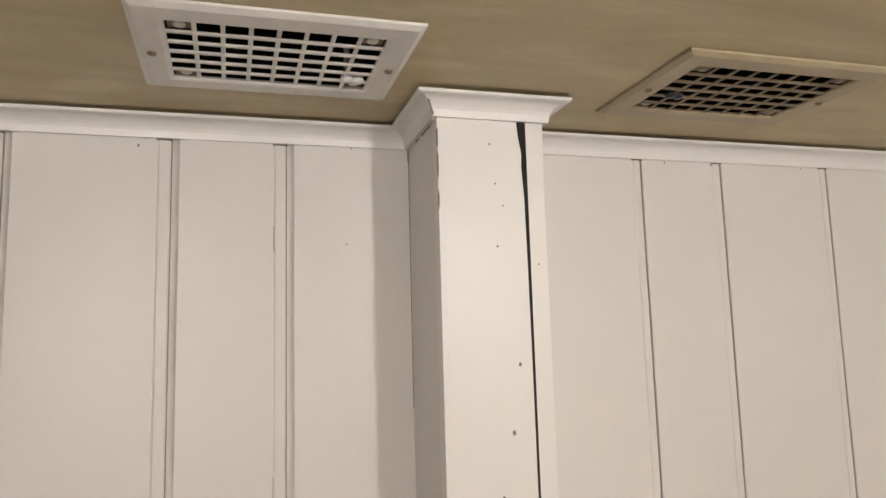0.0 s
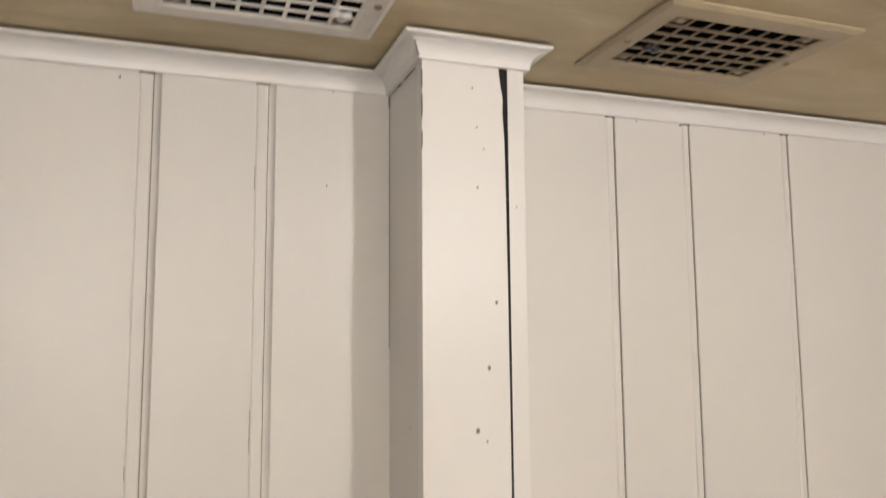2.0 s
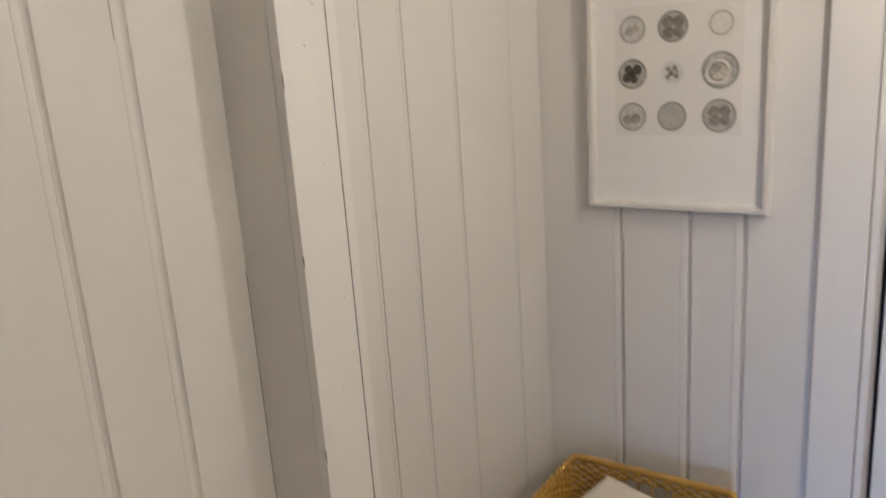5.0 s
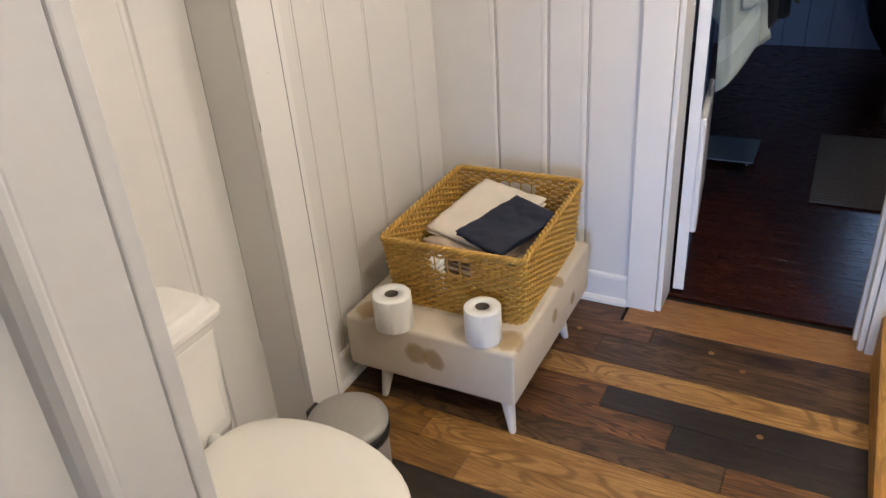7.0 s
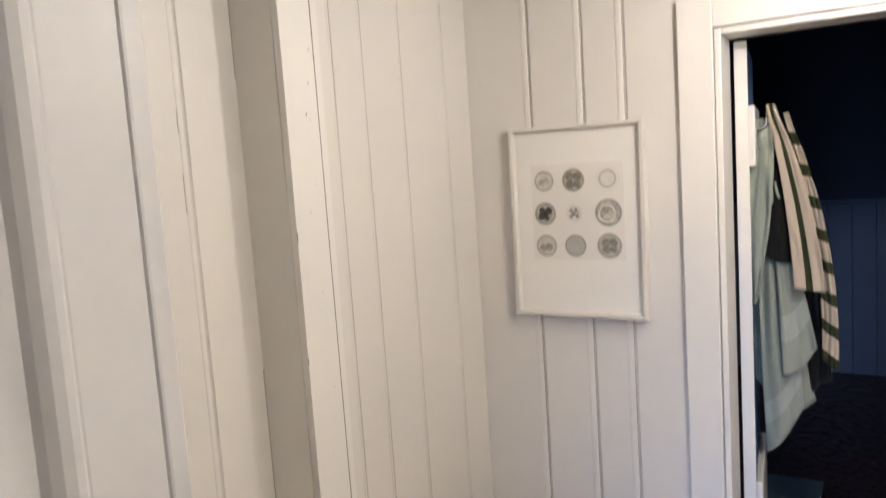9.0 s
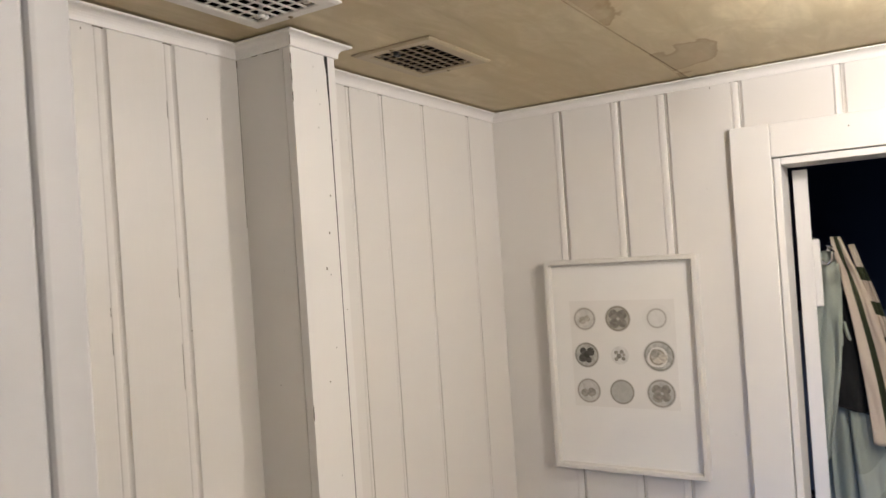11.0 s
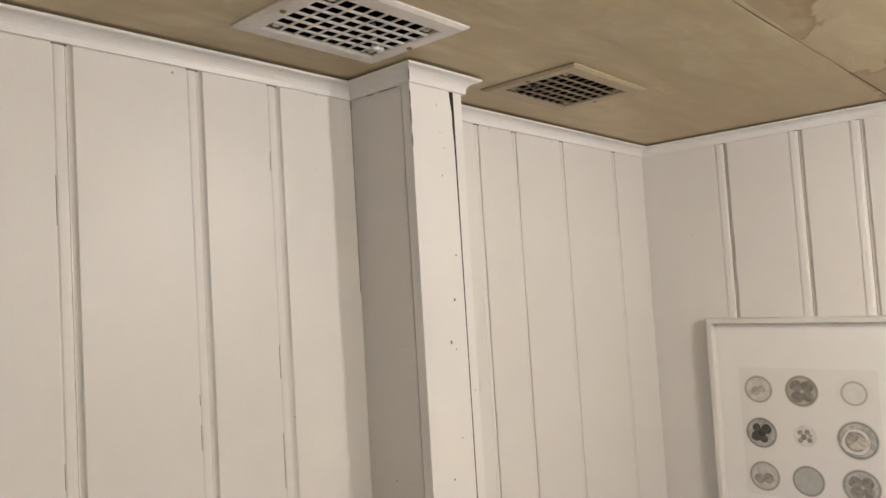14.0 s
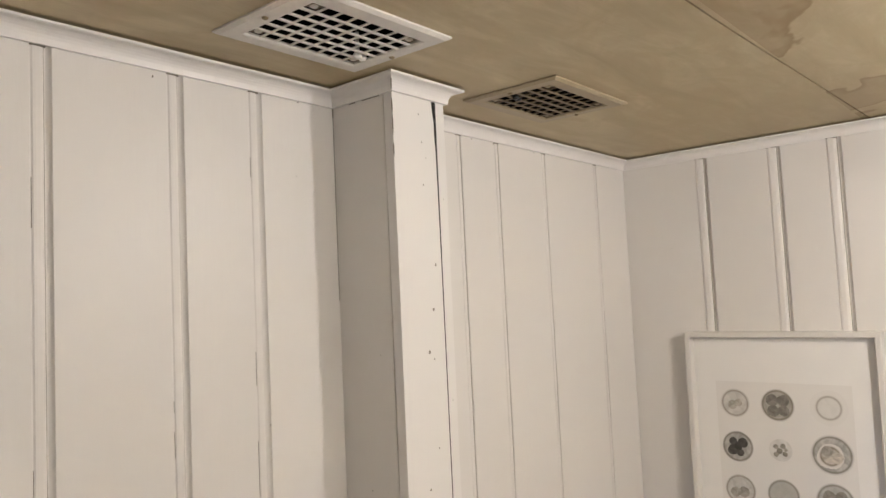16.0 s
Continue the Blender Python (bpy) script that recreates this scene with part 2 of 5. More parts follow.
def wicker_material():
    m, nt, b = material("wicker", 0.38)
    v = coords(nt, (8, 8, 40))
    f, g = noise_tex(nt, v, 3.0, 5), noise_tex(nt, coords(nt), 260.0, 3)
    geo = nt.nodes.new("ShaderNodeNewGeometry")
    c = mix(nt, f, (0.31, 0.165, 0.024), (0.72, 0.46, 0.10))
    c = mix(nt, geo.outputs["Random Per Island"], c, (0.48, 0.26, 0.040))
    c.node.inputs[0].default_value = 0.4
    c = mix(nt, ramp(nt, g, [(0.3, (0.5,) * 3), (0.6, (0, 0, 0))]), c, (0.24, 0.11, 0.02))
    nt.links.new(c, b.inputs["Base Color"])
    bump(nt, b, g, 0.4, 0.0006)
    return m


WICKER = wicker_material()


def ottoman_material():
    """Cream canvas printed with a few pairs of brown leaves; spots are x, y, z, width, height, face."""
    m, nt, b = material("printed_canvas", 0.85)
    weave, slow = noise_tex(nt, coords(nt), 700.0, 2), noise_tex(nt, coords(nt), 6.0, 4)
    c = mix(nt, weave, (0.60, 0.52, 0.41), (0.70, 0.62, 0.51))
    c = mix(nt, ramp(nt, slow, [(0.3, (0.5,) * 3), (0.7, (0, 0, 0))]), c, (0.56, 0.47, 0.36))
    patch = noise_tex(nt, coords(nt), 55.0, 4)
    spots = [(0.610, 0.700, 0.20, 0.075, 0.075, 30), (0.610, 0.645, 0.195, 0.065, 0.08, -40), (0.670, 0.442, 0.275, 0.10, 0.06, 0),
             (0.665, 0.87, 0.275, 0.10, 0.07, 0), (0.93, 0.406, 0.20, 0.05, 0.05, 20), (1.10, 0.406, 0.16, 0.045, 0.06, 60),
             (1.00, 0.425, 0.275, 0.06, 0.05, 0)]
    for x, y, z, w, h, turn in spots:
        tc, mp, gr = nt.nodes.new("ShaderNodeTexCoord"), nt.nodes.new("ShaderNodeMapping"), nt.nodes.new("ShaderNodeTexGradient")
        mp.vector_type, gr.gradient_type = "TEXTURE", "SPHERICAL"
        mp.inputs["Location"].default_value = (x, y, z)
        mp.inputs["Rotation"].default_value = (radians(turn), 0, 0)
        mp.inputs["Scale"].default_value = (w * 0.6, w * 0.6, h * 0.6)
        nt.links.new(tc.outputs["Object"], mp.inputs[0]), nt.links.new(mp.outputs[0], gr.inputs[0])
        edge = add(nt, gr.outputs["Fac"], patch, 0.9, 0.36)
        fac = ramp(nt, edge, [(0.30, (0, 0, 0)), (0.44, (0.55,) * 3), (0.62, (0.75,) * 3), (0.95, (0.75,) * 3)])
        c = mix(nt, fac, c, (0.29, 0.175, 0.055))
    nt.links.new(c, b.inputs["Base Color"])
    bump(nt, b, weave, 0.3, 0.0006)
    return m


CANVAS = ottoman_material()


def striped_material():
    m, nt, b = material("striped_terry", 0.95)
    uv = nt.nodes.new("ShaderNodeUVMap")
    sep = nt.nodes.new("ShaderNodeSeparateXYZ")
    nt.links.new(uv.outputs[0], sep.inputs[0])
    mul, frac, less = (nt.nodes.new("ShaderNodeMath") for _ in range(3))
    mul.operation, frac.operation, less.operation = "MULTIPLY", "FRACT", "GREATER_THAN"
    mul.inputs[1].default_value, less.inputs[1].default_value = 1.0, 0.62
    nt.links.new(sep.outputs[0], mul.inputs[0]), nt.links.new(mul.outputs[0], frac.inputs[0]), nt.links.new(frac.outputs[0], less.inputs[0])
    fine = noise_tex(nt, coords(nt), 700.0, 3)
    cream = mix(nt, fine, (0.42, 0.35, 0.285), (0.55, 0.47, 0.39))
    green = mix(nt, fine, (0.018, 0.024, 0.008), (0.035, 0.045, 0.016))
    nt.links.new(mix(nt, less.outputs[0], cream, green), b.inputs["Base Color"])
    bump(nt, b, fine, 0.6, 0.0012)
    return m


STRIPED = striped_material()


def bulb_material():
    m, nt, b = material("lit_frosted_glass", 0.3)
    b.inputs["Base Color"].default_value = (0.9, 0.88, 0.84, 1)
    b.inputs["Emission Color"].default_value = (*LAMP_TINT, 1)
    b.inputs["Emission Strength"].default_value = LAMP_POWER
    return m


BULB = bulb_material()


def ink(name, dark, light, ring, seed):
    """A soft grey print of a round cell: brightness by distance from its middle, broken by blotches."""
    m, nt, b = material(name, 0.8)
    tc, ln = nt.nodes.new("ShaderNodeTexCoord"), nt.nodes.new("ShaderNodeVectorMath")
    ln.operation = "LENGTH"
    nt.links.new(tc.outputs["Object"], ln.inputs[0])
    mp = nt.nodes.new("ShaderNodeMapping")
    mp.inputs["Location"].default_value = (seed, seed * 2, 0)
    nt.links.new(tc.outputs["Object"], mp.inputs[0])
    f = noise_tex(nt, mp.outputs[0], 55.0, 5, 0.6, 0.5)
    c = mix(nt, ramp(nt, f, [(0.38, (0, 0, 0)), (0.62, (1, 1, 1))]), dark, light)
    edge = nt.nodes.new("ShaderNodeMath")
    edge.operation, edge.inputs[1].default_value = "MULTIPLY", 1 / 0.045
    nt.links.new(ln.outputs["Value"], edge.inputs[0])
    c = mix(nt, ramp(nt, edge.outputs[0], [(ring - 0.14, (0, 0, 0)), (ring - 0.06, (0.8,) * 3), (ring, (0.5,) * 3), (min(ring + 0.1, 1), (0.1,) * 3)]), c, (0.50 * dark[0], 0.46 * dark[1], 0.40 * dark[2]))
    c = mix(nt, ramp(nt, edge.outputs[0], [(ring - 0.05, (0, 0, 0)), (min(ring + 0.03, 1), (0.8,) * 3)]), c, (0.775, 0.75, 0.71))
    nt.links.new(c, b.inputs["Base Color"])
    return m


# ---------------------------------------------------------------- mesh helpers


def box(bm, x0, x1, y0, y1, z0, z1):
    vs = [bm.verts.new((x, y, z)) for x in (x0, x1) for y in (y0, y1) for z in (z0, z1)]
    for f in ((0, 1, 3, 2), (4, 6, 7, 5), (0, 4, 5, 1), (2, 3, 7, 6), (0, 2, 6, 4), (1, 5, 7, 3)):
        bm.faces.new([vs[i] for i in f])
    return vs


def soft_box(x0, x1, y0, y1, z0, z1, r=0.002, seg=2):
    bm = bmesh.new()
    box(bm, x0, x1, y0, y1, z0, z1)
    bmesh.ops.recalc_face_normals(bm, faces=bm.faces)
    bmesh.ops.bevel(bm, geom=list(bm.edges), offset=r, segments=seg, affect="EDGES", profile=0.5)
    return bm


def finish(bm, name, mat, smooth=False):
    bmesh.ops.recalc_face_normals(bm, faces=bm.faces)
    me = bpy.data.meshes.new(name)
    bm.to_mesh(me)
    bm.free()
    me.materials.append(mat)
    if smooth:
        for p in me.polygons:
            p.use_smooth = True
    return me


def part(name, bm, mat, parent=None, label="", smooth=False):
    ob = new(name, finish(bm, name, mat, smooth))
    if parent:
        ob.parent = parent
    if label:
        ob["label"] = label
    return ob


def thing(name, label, category, at=(0, 0, 0), group="", kind="", rz=0.0):
    ob = new(name)
    ob.empty_display_size = 0.05
    ob.matrix_world = pose(*at, 0, 0, rz)
    return tagged(ob, label, category, group, kind)


def lathe(profile, n=32, at=(0, 0, 0)):
    """A turned shape from (radius, height) pairs, about the z axis."""
    bm = bmesh.new()
    rings = []
    for r, z in profile:
        if r < 1e-6:
            rings.append([bm.verts.new((at[0], at[1], at[2] + z))])
        else:
            rings.append([bm.verts.new((at[0] + r * math.cos(2 * math.pi * k / n), at[1] + r * math.sin(2 * math.pi * k / n), at[2] + z)) for k in range(n)])
    for a, b in zip(rings, rings[1:]):
        for k in range(n):
            j = (k + 1) % n
            if len(a) == 1 and len(b) == 1:
                continue
            if len(a) == 1:
                bm.faces.new((a[0], b[k], b[j]))
            elif len(b) == 1:
                bm.faces.new((a[k], b[0], a[j]))
            else:
                bm.faces.new((a[k], b[k], b[j], a[j]))
    return bm


def loft(sections):
    """Closed rings of equal count joined one to the next, with both ends capped."""
    bm = bmesh.new()
    rings = [[bm.verts.new(p) for p in s] for s in sections]
    n = len(rings[0])
    for a, b in zip(rings, rings[1:]):
        for k in range(n):
            bm.faces.new((a[k], b[k], b[(k + 1) % n], a[(k + 1) % n]))
    bm.faces.new(rings[0]), bm.faces.new(rings[-1])
    return bm


def tube(bm, pts, r, n=5, closed=False):
    rings = []
    pts = [Vector(p) for p in pts]
    m = len(pts)
    for i, p in enumerate(pts):
        a = pts[(i - 1) % m] if closed or i else p
        b = pts[(i + 1) % m] if closed or i < m - 1 else p
        d = (b - a).normalized()
        side = d.cross(Vector((0, 0, 1)))
        side = side.normalized() if side.length > 1e-4 else Vector((1, 0, 0))
        up = side.cross(d).normalized()
        rings.append([bm.verts.new(p + r * (math.cos(2 * math.pi * k / n) * side + math.sin(2 * math.pi * k / n) * up)) for k in range(n)])
    pairs = list(zip(rings, rings[1:])) + ([(rings[-1], rings[0])] if closed else [])
    for a, b in pairs:
        for k in range(n):
            bm.faces.new((a[k], b[k], b[(k + 1) % n], a[(k + 1) % n]))
    if not closed:
        bm.faces.new(rings[0][::-1]), bm.faces.new(rings[-1])


def sweep(path, profile, first, last, z):
    """A moulding along part of a plan path, mitred at its corners; the profile is (out, up), out to the right of the way."""
    bm = bmesh.new()
    P = [Vector(p) for p in path]
    dirs = [(b - a).normalized() for a, b in zip(P, P[1:])]
    rights = [Vector((d.y, -d.x)) for d in dirs]
    rings = []
    for i in range(first, last + 1):
        r0, r1 = rights[max(i - 1, 0)], rights[min(i, len(rights) - 1)]
        mit = (r0 + r1) / (1 + r0.dot(r1))
        rings.append([bm.verts.new((P[i].x + mit.x * o, P[i].y + mit.y * o, z + u)) for o, u in profile])
    n = len(profile)
    for a, b in zip(rings, rings[1:]):
        for k in range(n):
            bm.faces.new((a[k], b[k], b[(k + 1) % n], a[(k + 1) % n]))
    bm.faces.new(rings[0]), bm.faces.new(rings[-1][::-1])
    return bm


# ---------------------------------------------------------------- the plan, in metres
NORTH, EAST, CEIL = 0.985, 1.37, 2.25          # faces of the boarding, underside of the ceiling
NORTH_W = 0.996                                # the boarding west of the pilaster stands a little further back
WEST, SOUTH = -2.5, -1.25
DEEP = 0.0058                                  # depth of the channels between the boards
DOOR_N, DOOR_S, DOOR_H = 0.196, -0.438, 2.012   # the doorway's opening in the east wall
PIL_W, PIL_E, PIL_Y = 0.3345, 0.460, 0.857      # the pilaster's sides and front

# ---------------------------------------------------------------- walls, floor, ceiling


def wall(name, boxes, mat, label):
    bm = bmesh.new()
    for b in boxes:
        box(bm, *b)
    ob = part(name, bm, mat)
    return tagged(ob, label, "wall", kind="structure")


wall_north = wall("wall_north", [(WEST, PIL_W + 0.06, NORTH_W + DEEP, NORTH + 0.12, 0, CEIL), (PIL_W + 0.06, EAST + 0.13, NORTH + DEEP, NORTH + 0.12, 0, CEIL)], WALL_PAINT, "cream-white painted wall of vertical channelled boards")
wall_east = wall("wall_east", [(EAST + DEEP, EAST + 0.12, DOOR_N, NORTH + DEEP, 0, CEIL), (EAST + DEEP, EAST + 0.12, SOUTH, DOOR_S, 0, CEIL),
                               (EAST + DEEP, EAST + 0.12, DOOR_S, DOOR_N, DOOR_H, CEIL)], WALL_PAINT, "cream-white boarded wall with a doorway")
wall("wall_south", [(WEST, EAST + 0.12, SOUTH - 0.1, SOUTH, 0, CEIL)], HALL_PLASTER, "plain pale wall behind the camera")
HW = (-0.9, 0.2, 0.2, 1.3)
wall("wall_west", [(WEST - 0.1, WEST, SOUTH, HW[0], 0, CEIL), (WEST - 0.1, WEST, HW[1], NORTH, 0, CEIL),
                   (WEST - 0.1, WEST, HW[0], HW[1], 0, HW[2]), (WEST - 0.1, WEST, HW[0], HW[1], HW[3], CEIL)], HALL_PLASTER, "plain pale wall with a window opening")

# ceiling of two plywood sheets with a hair joint, cut for the two air ducts
VENTS = [(0.034, 0.281, 0.688, 0.882), (0.541, 0.795, 0.684, 0.878)]


def ceiling_sheet(bm, y0, y1, skew):
    xs = sorted({WEST, EAST + 0.12, *(v for a in VENTS for v in (a[0] + 0.016, a[1] - 0.016))})
    for x0, x1 in zip(xs, xs[1:]):
        hole = [v for v in VENTS if v[0] < (x0 + x1) / 2 < v[1]]
        bands = [(y0, y1)]
        if hole and y1 > 0.8:
            bands = [(y0, hole[0][2] + 0.016), (hole[0][3] - 0.016, y1)]
        for a, b in bands:
            vs = box(bm, x0, x1, a, b, CEIL, CEIL + 0.012)
            for v in vs:
                if abs(v.co.y - skew) < 1e-6:
                    v.co.y += 0.012 - 0.028 * max(0.0, v.co.x - 0.4)
    return bm


bm = bmesh.new()
ceiling_sheet(bm, 0.4005, NORTH + 0.1, 0.4005)
ceiling_sheet(bm, SOUTH, 0.3975, 0.3975)
tagged(part("ceiling", bm, PLYWOOD), "tan shellacked plywood ceiling with water stains", "ceiling", kind="structure")
# unseen deck over the ducts, in the same near-black
bm = bmesh.new()
box(bm, WEST - 0.1, EAST + 0.12, SOUTH - 0.1, NORTH + 0.12, CEIL + 0.2, CEIL + 0.22)
tagged(part("roof_deck", bm, DUCT_SHADE), "unseen near-black deck above the plywood ceiling and ducts", "ceiling", kind="structure")

# the boards
N_CHANNELS = [(-2.10, -2.086), (-1.88, -1.866), (-1.62, -1.606), (-1.38, -1.366), (-1.14, -1.126), (-0.95, -0.936), (-0.74, -0.726), (-0.53, -0.516), (-0.335, -0.321),
              (-0.140, -0.1245), (0.036, 0.051), (0.168, 0.1825), (0.649, 0.662), (0.777, 0.790), (0.961, 0.974), (1.203, 1.216)]
E_CHANNELS = [(-1.07, -1.052), (-0.84, -0.822), (-0.62, -0.602), (-0.38, -0.362), (-0.158, -0.140), (0.030, 0.048), (0.265, 0.284), (0.456, 0.478), (0.587, 0.609), (0.764, 0.785)]


def board_mesh(name, along, s0, a, b, z0, z1, face, mat, cove=True):
    """One board from its coved edge s0 over its flat face to the quirk at a and the round bead that ends at b; its back lies in the backing.
    Along the east wall the boards run southwards, so that s grows as y falls."""
    sec = [(s0, DEEP + 0.004), (s0, DEEP)]
    if cove:
        sec += [(s0 + 0.0075 * math.sin(u), DEEP * math.cos(u) ** 1.6) for u in (0.3, 0.7, 1.05, 1.35)] + [(s0 + 0.0080, 0.0)]
    else:
        sec += [(s0, 0.0)]
    if b - a > 0.002:
        bead, up = b - a, 0.0010 if along == "x" else 0.0026
        sec += [(a - 0.0012, 0.0), (a - 0.0003, 0.0004), (a + 0.0008, 0.0001), (a + 0.15 * bead, -0.8 * up), (a + 0.35 * bead, -up), (a + 0.7 * bead, -0.7 * up), (b - 0.0018, -0.0001), (b - 0.0003, 0.0016), (b, DEEP + 0.004)]
    else:
        sec += [(b, 0.0), (b, DEEP + 0.004)]
    bm = bmesh.new()
    low, high = [], []
    for s, d in sec:
        p = (s, face + d) if along == "x" else (face + d, -s)
        low.append(bm.verts.new((*p, z0))), high.append(bm.verts.new((*p, z1)))
    n = len(sec)
    for k in range(n):
        bm.faces.new((low[k], low[(k + 1) % n], high[(k + 1) % n], high[k]))
    bm.faces.new(low), bm.faces.new(high)
    return part(name, bm, mat)


def crown_gap(parent, along, a, b, face):
    """The dark slit that the moulding leaves over a bead."""
    bm = bmesh.new()
    z = CEIL - 0.0284
    if along == "x":
        box(bm, a, b, face - 0.0022, face + 0.002, z - 0.0016, z + 0.0002)
    else:
        box(bm, face - 0.0022, face + 0.002, a, b, z - 0.0012, z + 0.0002)
    return part("gap", bm, NAIL, parent)


def open_joint(parent, along, b, face, wide, deep=0.0022):
    """A dark strip: shade and dirt of the open slit between bead and board."""
    bm = bmesh.new()
    if along == "x":
        box(bm, b - 0.0004, b + wide, face + deep, face + DEEP + 0.002, 0.0, CEIL - 0.004)
    else:
        box(bm, face + deep, face + DEEP + 0.002, b - wide, b + 0.0004, 0.0 if b > DOOR_N + 0.1 else DOOR_H + 0.09, CEIL - 0.004)
    return part("joint", bm, SHADED_DIRTY_JOINT, parent)


start = WEST
for a, b in N_CHANNELS + [(EAST, EAST)]:
    if start < PIL_W < b:
        board_mesh("board", "x", start, PIL_W + 0.002, PIL_W + 0.002, 0.0, CEIL - 0.002, NORTH_W, WALL_PAINT).parent = wall_north
        board_mesh("board", "x", PIL_E - 0.002, a, b, 0.0, CEIL - 0.002, NORTH, WALL_PAINT, False).parent = wall_north
    else:
        board_mesh("board", "x", start, a, b, 0.0, CEIL - 0.002, NORTH_W if b < PIL_W else NORTH, WALL_PAINT, WEST < start < PIL_W).parent = wall_north
    if b < EAST:
        crown_gap(wall_north, "x", a - 0.001, b + 0.0015, NORTH_W if b < PIL_W else NORTH)
        if b < 1.1:
            open_joint(wall_north, "x", b, NORTH_W if b < PIL_W else NORTH, 0.0010 if b < PIL_W else 0.0008, 0.0032 if b < PIL_W else 0.0008)
    start = b + 0.0016
start = -NORTH + 0.0005
for y0, y1 in E_CHANNELS[::-1] + [(SOUTH, SOUTH)]:
    a, b = -y1, -y0
    for s0, e0, e1, z0 in [(start, a, b, 0.0)] if -b > DOOR_N + 0.05 or -start < DOOR_S - 0.05 else [(start, a, b, DOOR_H + 0.08)]:
        board_mesh("board", "y", s0, e0, e1, z0, CEIL - 0.002, EAST, WALL_PAINT, start > -NORTH + 0.001).parent = wall_east
    if -b < DOOR_N + 0.05 < -start:
        board_mesh("board", "y", start, -(DOOR_N + 0.05), -(DOOR_N + 0.05), 0.0, DOOR_H + 0.08, EAST, WALL_PAINT).parent = wall_east
    if -b < DOOR_S - 0.05 < -start:
        board_mesh("board", "y", -(DOOR_S - 0.05), a, b, 0.0, DOOR_H + 0.08, EAST, WALL_PAINT, False).parent = wall_east
    if y0 > SOUTH:
        crown_gap(wall_east, "y", y0 - 0.001, y1, EAST)
        open_joint(wall_east, "y", y0, EAST, 0.0010, 0.0034)
    start = b + 0.0018


def pock(parent, x, y, z, normal, r, tall=1.0):
    """A nail hole or chip in the paint: a shallow dark dimple with a raised lip."""
    bm = bmesh.new()
    bmesh.ops.create_icosphere(bm, subdivisions=1, radius=1.0)
    sx, sy = (0.0006, r) if normal == "x" else (r, 0.0006)
    for v in bm.verts:
        k = 1 + 0.35 * noise.noise(v.co * 2 + Vector((x, y, z)) * 31)
        v.co = Vector((x + v.co.x * sx * k * 0.8, y + v.co.y * sy * k * 0.8, z + v.co.z * r * tall * k * 0.75))
    return part("nail_hole", bm, NAIL, parent)


rng = random.Random(5)
for x, z, r in [(0.015, 2.213, 0.0016), (0.262, 2.221, 0.0014), (0.70, 2.219, 0.0014), (0.775, 2.219, 0.0018), (0.93, 2.219, 0.0012), (0.19, 1.72, 0.0013), (0.255, 2.1, 0.0012)]:
    pock(wall_north, x, NORTH_W if x < PIL_W else NORTH, z, "y", r, 1.8)
for y, z, r in [(0.335, 2.216, 0.002), (0.86, 2.0, 0.001), (0.36, 1.95, 0.0012), (0.33, 1.3, 0.0012), (0.66, 0.9, 0.001)]:
    pock(wall_east, EAST, y, z, "x", r, 1.6)
# thin dark lines where the paint has opened along the channels' edges
for x, z0, z1 in [(0.036, 1.70, 1.735), (0.036, 1.76, 1.775), (0.168, 1.78, 1.83), (0.168, 2.09, 2.12), (0.168, 1.62, 1.70), (-0.140, 2.00, 2.06), (-0.140, 1.69, 1.72)]:
    bm = bmesh.new()
    y = NORTH_W + 0.0005
    box(bm, x - 0.0003, x + 0.0003, y - 0.0008, y + 0.003, z0, z1)
    part("open_paint_joint", bm, NAIL, wall_north)

# pilaster: front board and edge strip with a split between, a side panel set back from the front board's edge
pilaster = thing("pilaster", "white painted boxed pilaster, its front board split down one edge", "pilaster", kind="structure")
bm = bmesh.new()
box(bm, PIL_W + 0.0032, PIL_E - 0.006, PIL_Y + 0.014, NORTH, 0, CEIL - 0.002)
part("core", bm, CRACK, pilaster, "dark hollow behind the split board")
split = [(0.0, 0.4404), (0.9, 0.4376), (1.3, 0.4364), (1.55, 0.4358), (1.80, 0.4357), (1.98, 0.4352), (2.08, 0.4345), (2.135, 0.4338), (2.17, 0.4318), (2.185, 0.4325), (2.205, 0.4292), (2.246, 0.4255)]
bm = bmesh.new()
front = [bm.verts.new((x, PIL_Y, z)) for z, x in split]
back = [bm.verts.new((x, PIL_Y + 0.013, z)) for z, x in split]
fl = [bm.verts.new((PIL_W, PIL_Y, z)) for z, x in split]
bl = [bm.verts.new((PIL_W, PIL_Y + 0.0178, z)) for z, x in split]
for i in range(len(split) - 1):
    bm.faces.new((fl[i], front[i], front[i + 1], fl[i + 1]))
    bm.faces.new((front[i], back[i], back[i + 1], front[i + 1]))
    bm.faces.new((bl[i], fl[i], fl[i + 1], bl[i + 1]))
    bm.faces.new((back[i], bl[i], bl[i + 1], back[i + 1]))
bm.faces.new((fl[0], bl[0], back[0], front[0])), bm.faces.new((fl[-1], front[-1], back[-1], bl[-1]))
hollow = bmesh.new()
rows = [(hollow.verts.new((x - 0.0004, PIL_Y + 0.0006, z)), hollow.verts.new((0.4388 + 0.0032 * max(0.0, 1.5 - z), PIL_Y + 0.0006, z))) for z, x in split]
for (a, b), (c, d) in zip(rows, rows[1:]):
    hollow.faces.new((a, b, d, c))
part("split", hollow, CRACK, pilaster, "dark open split in the board")
front_board = part("front_board", bm, TRIM_PAINT, pilaster, "white front board with nail holes and chipped edge")
strip = soft_box(0.4382, PIL_E, PIL_Y + 0.0005, PIL_Y + 0.03, 0, CEIL - 0.004, 0.0012)
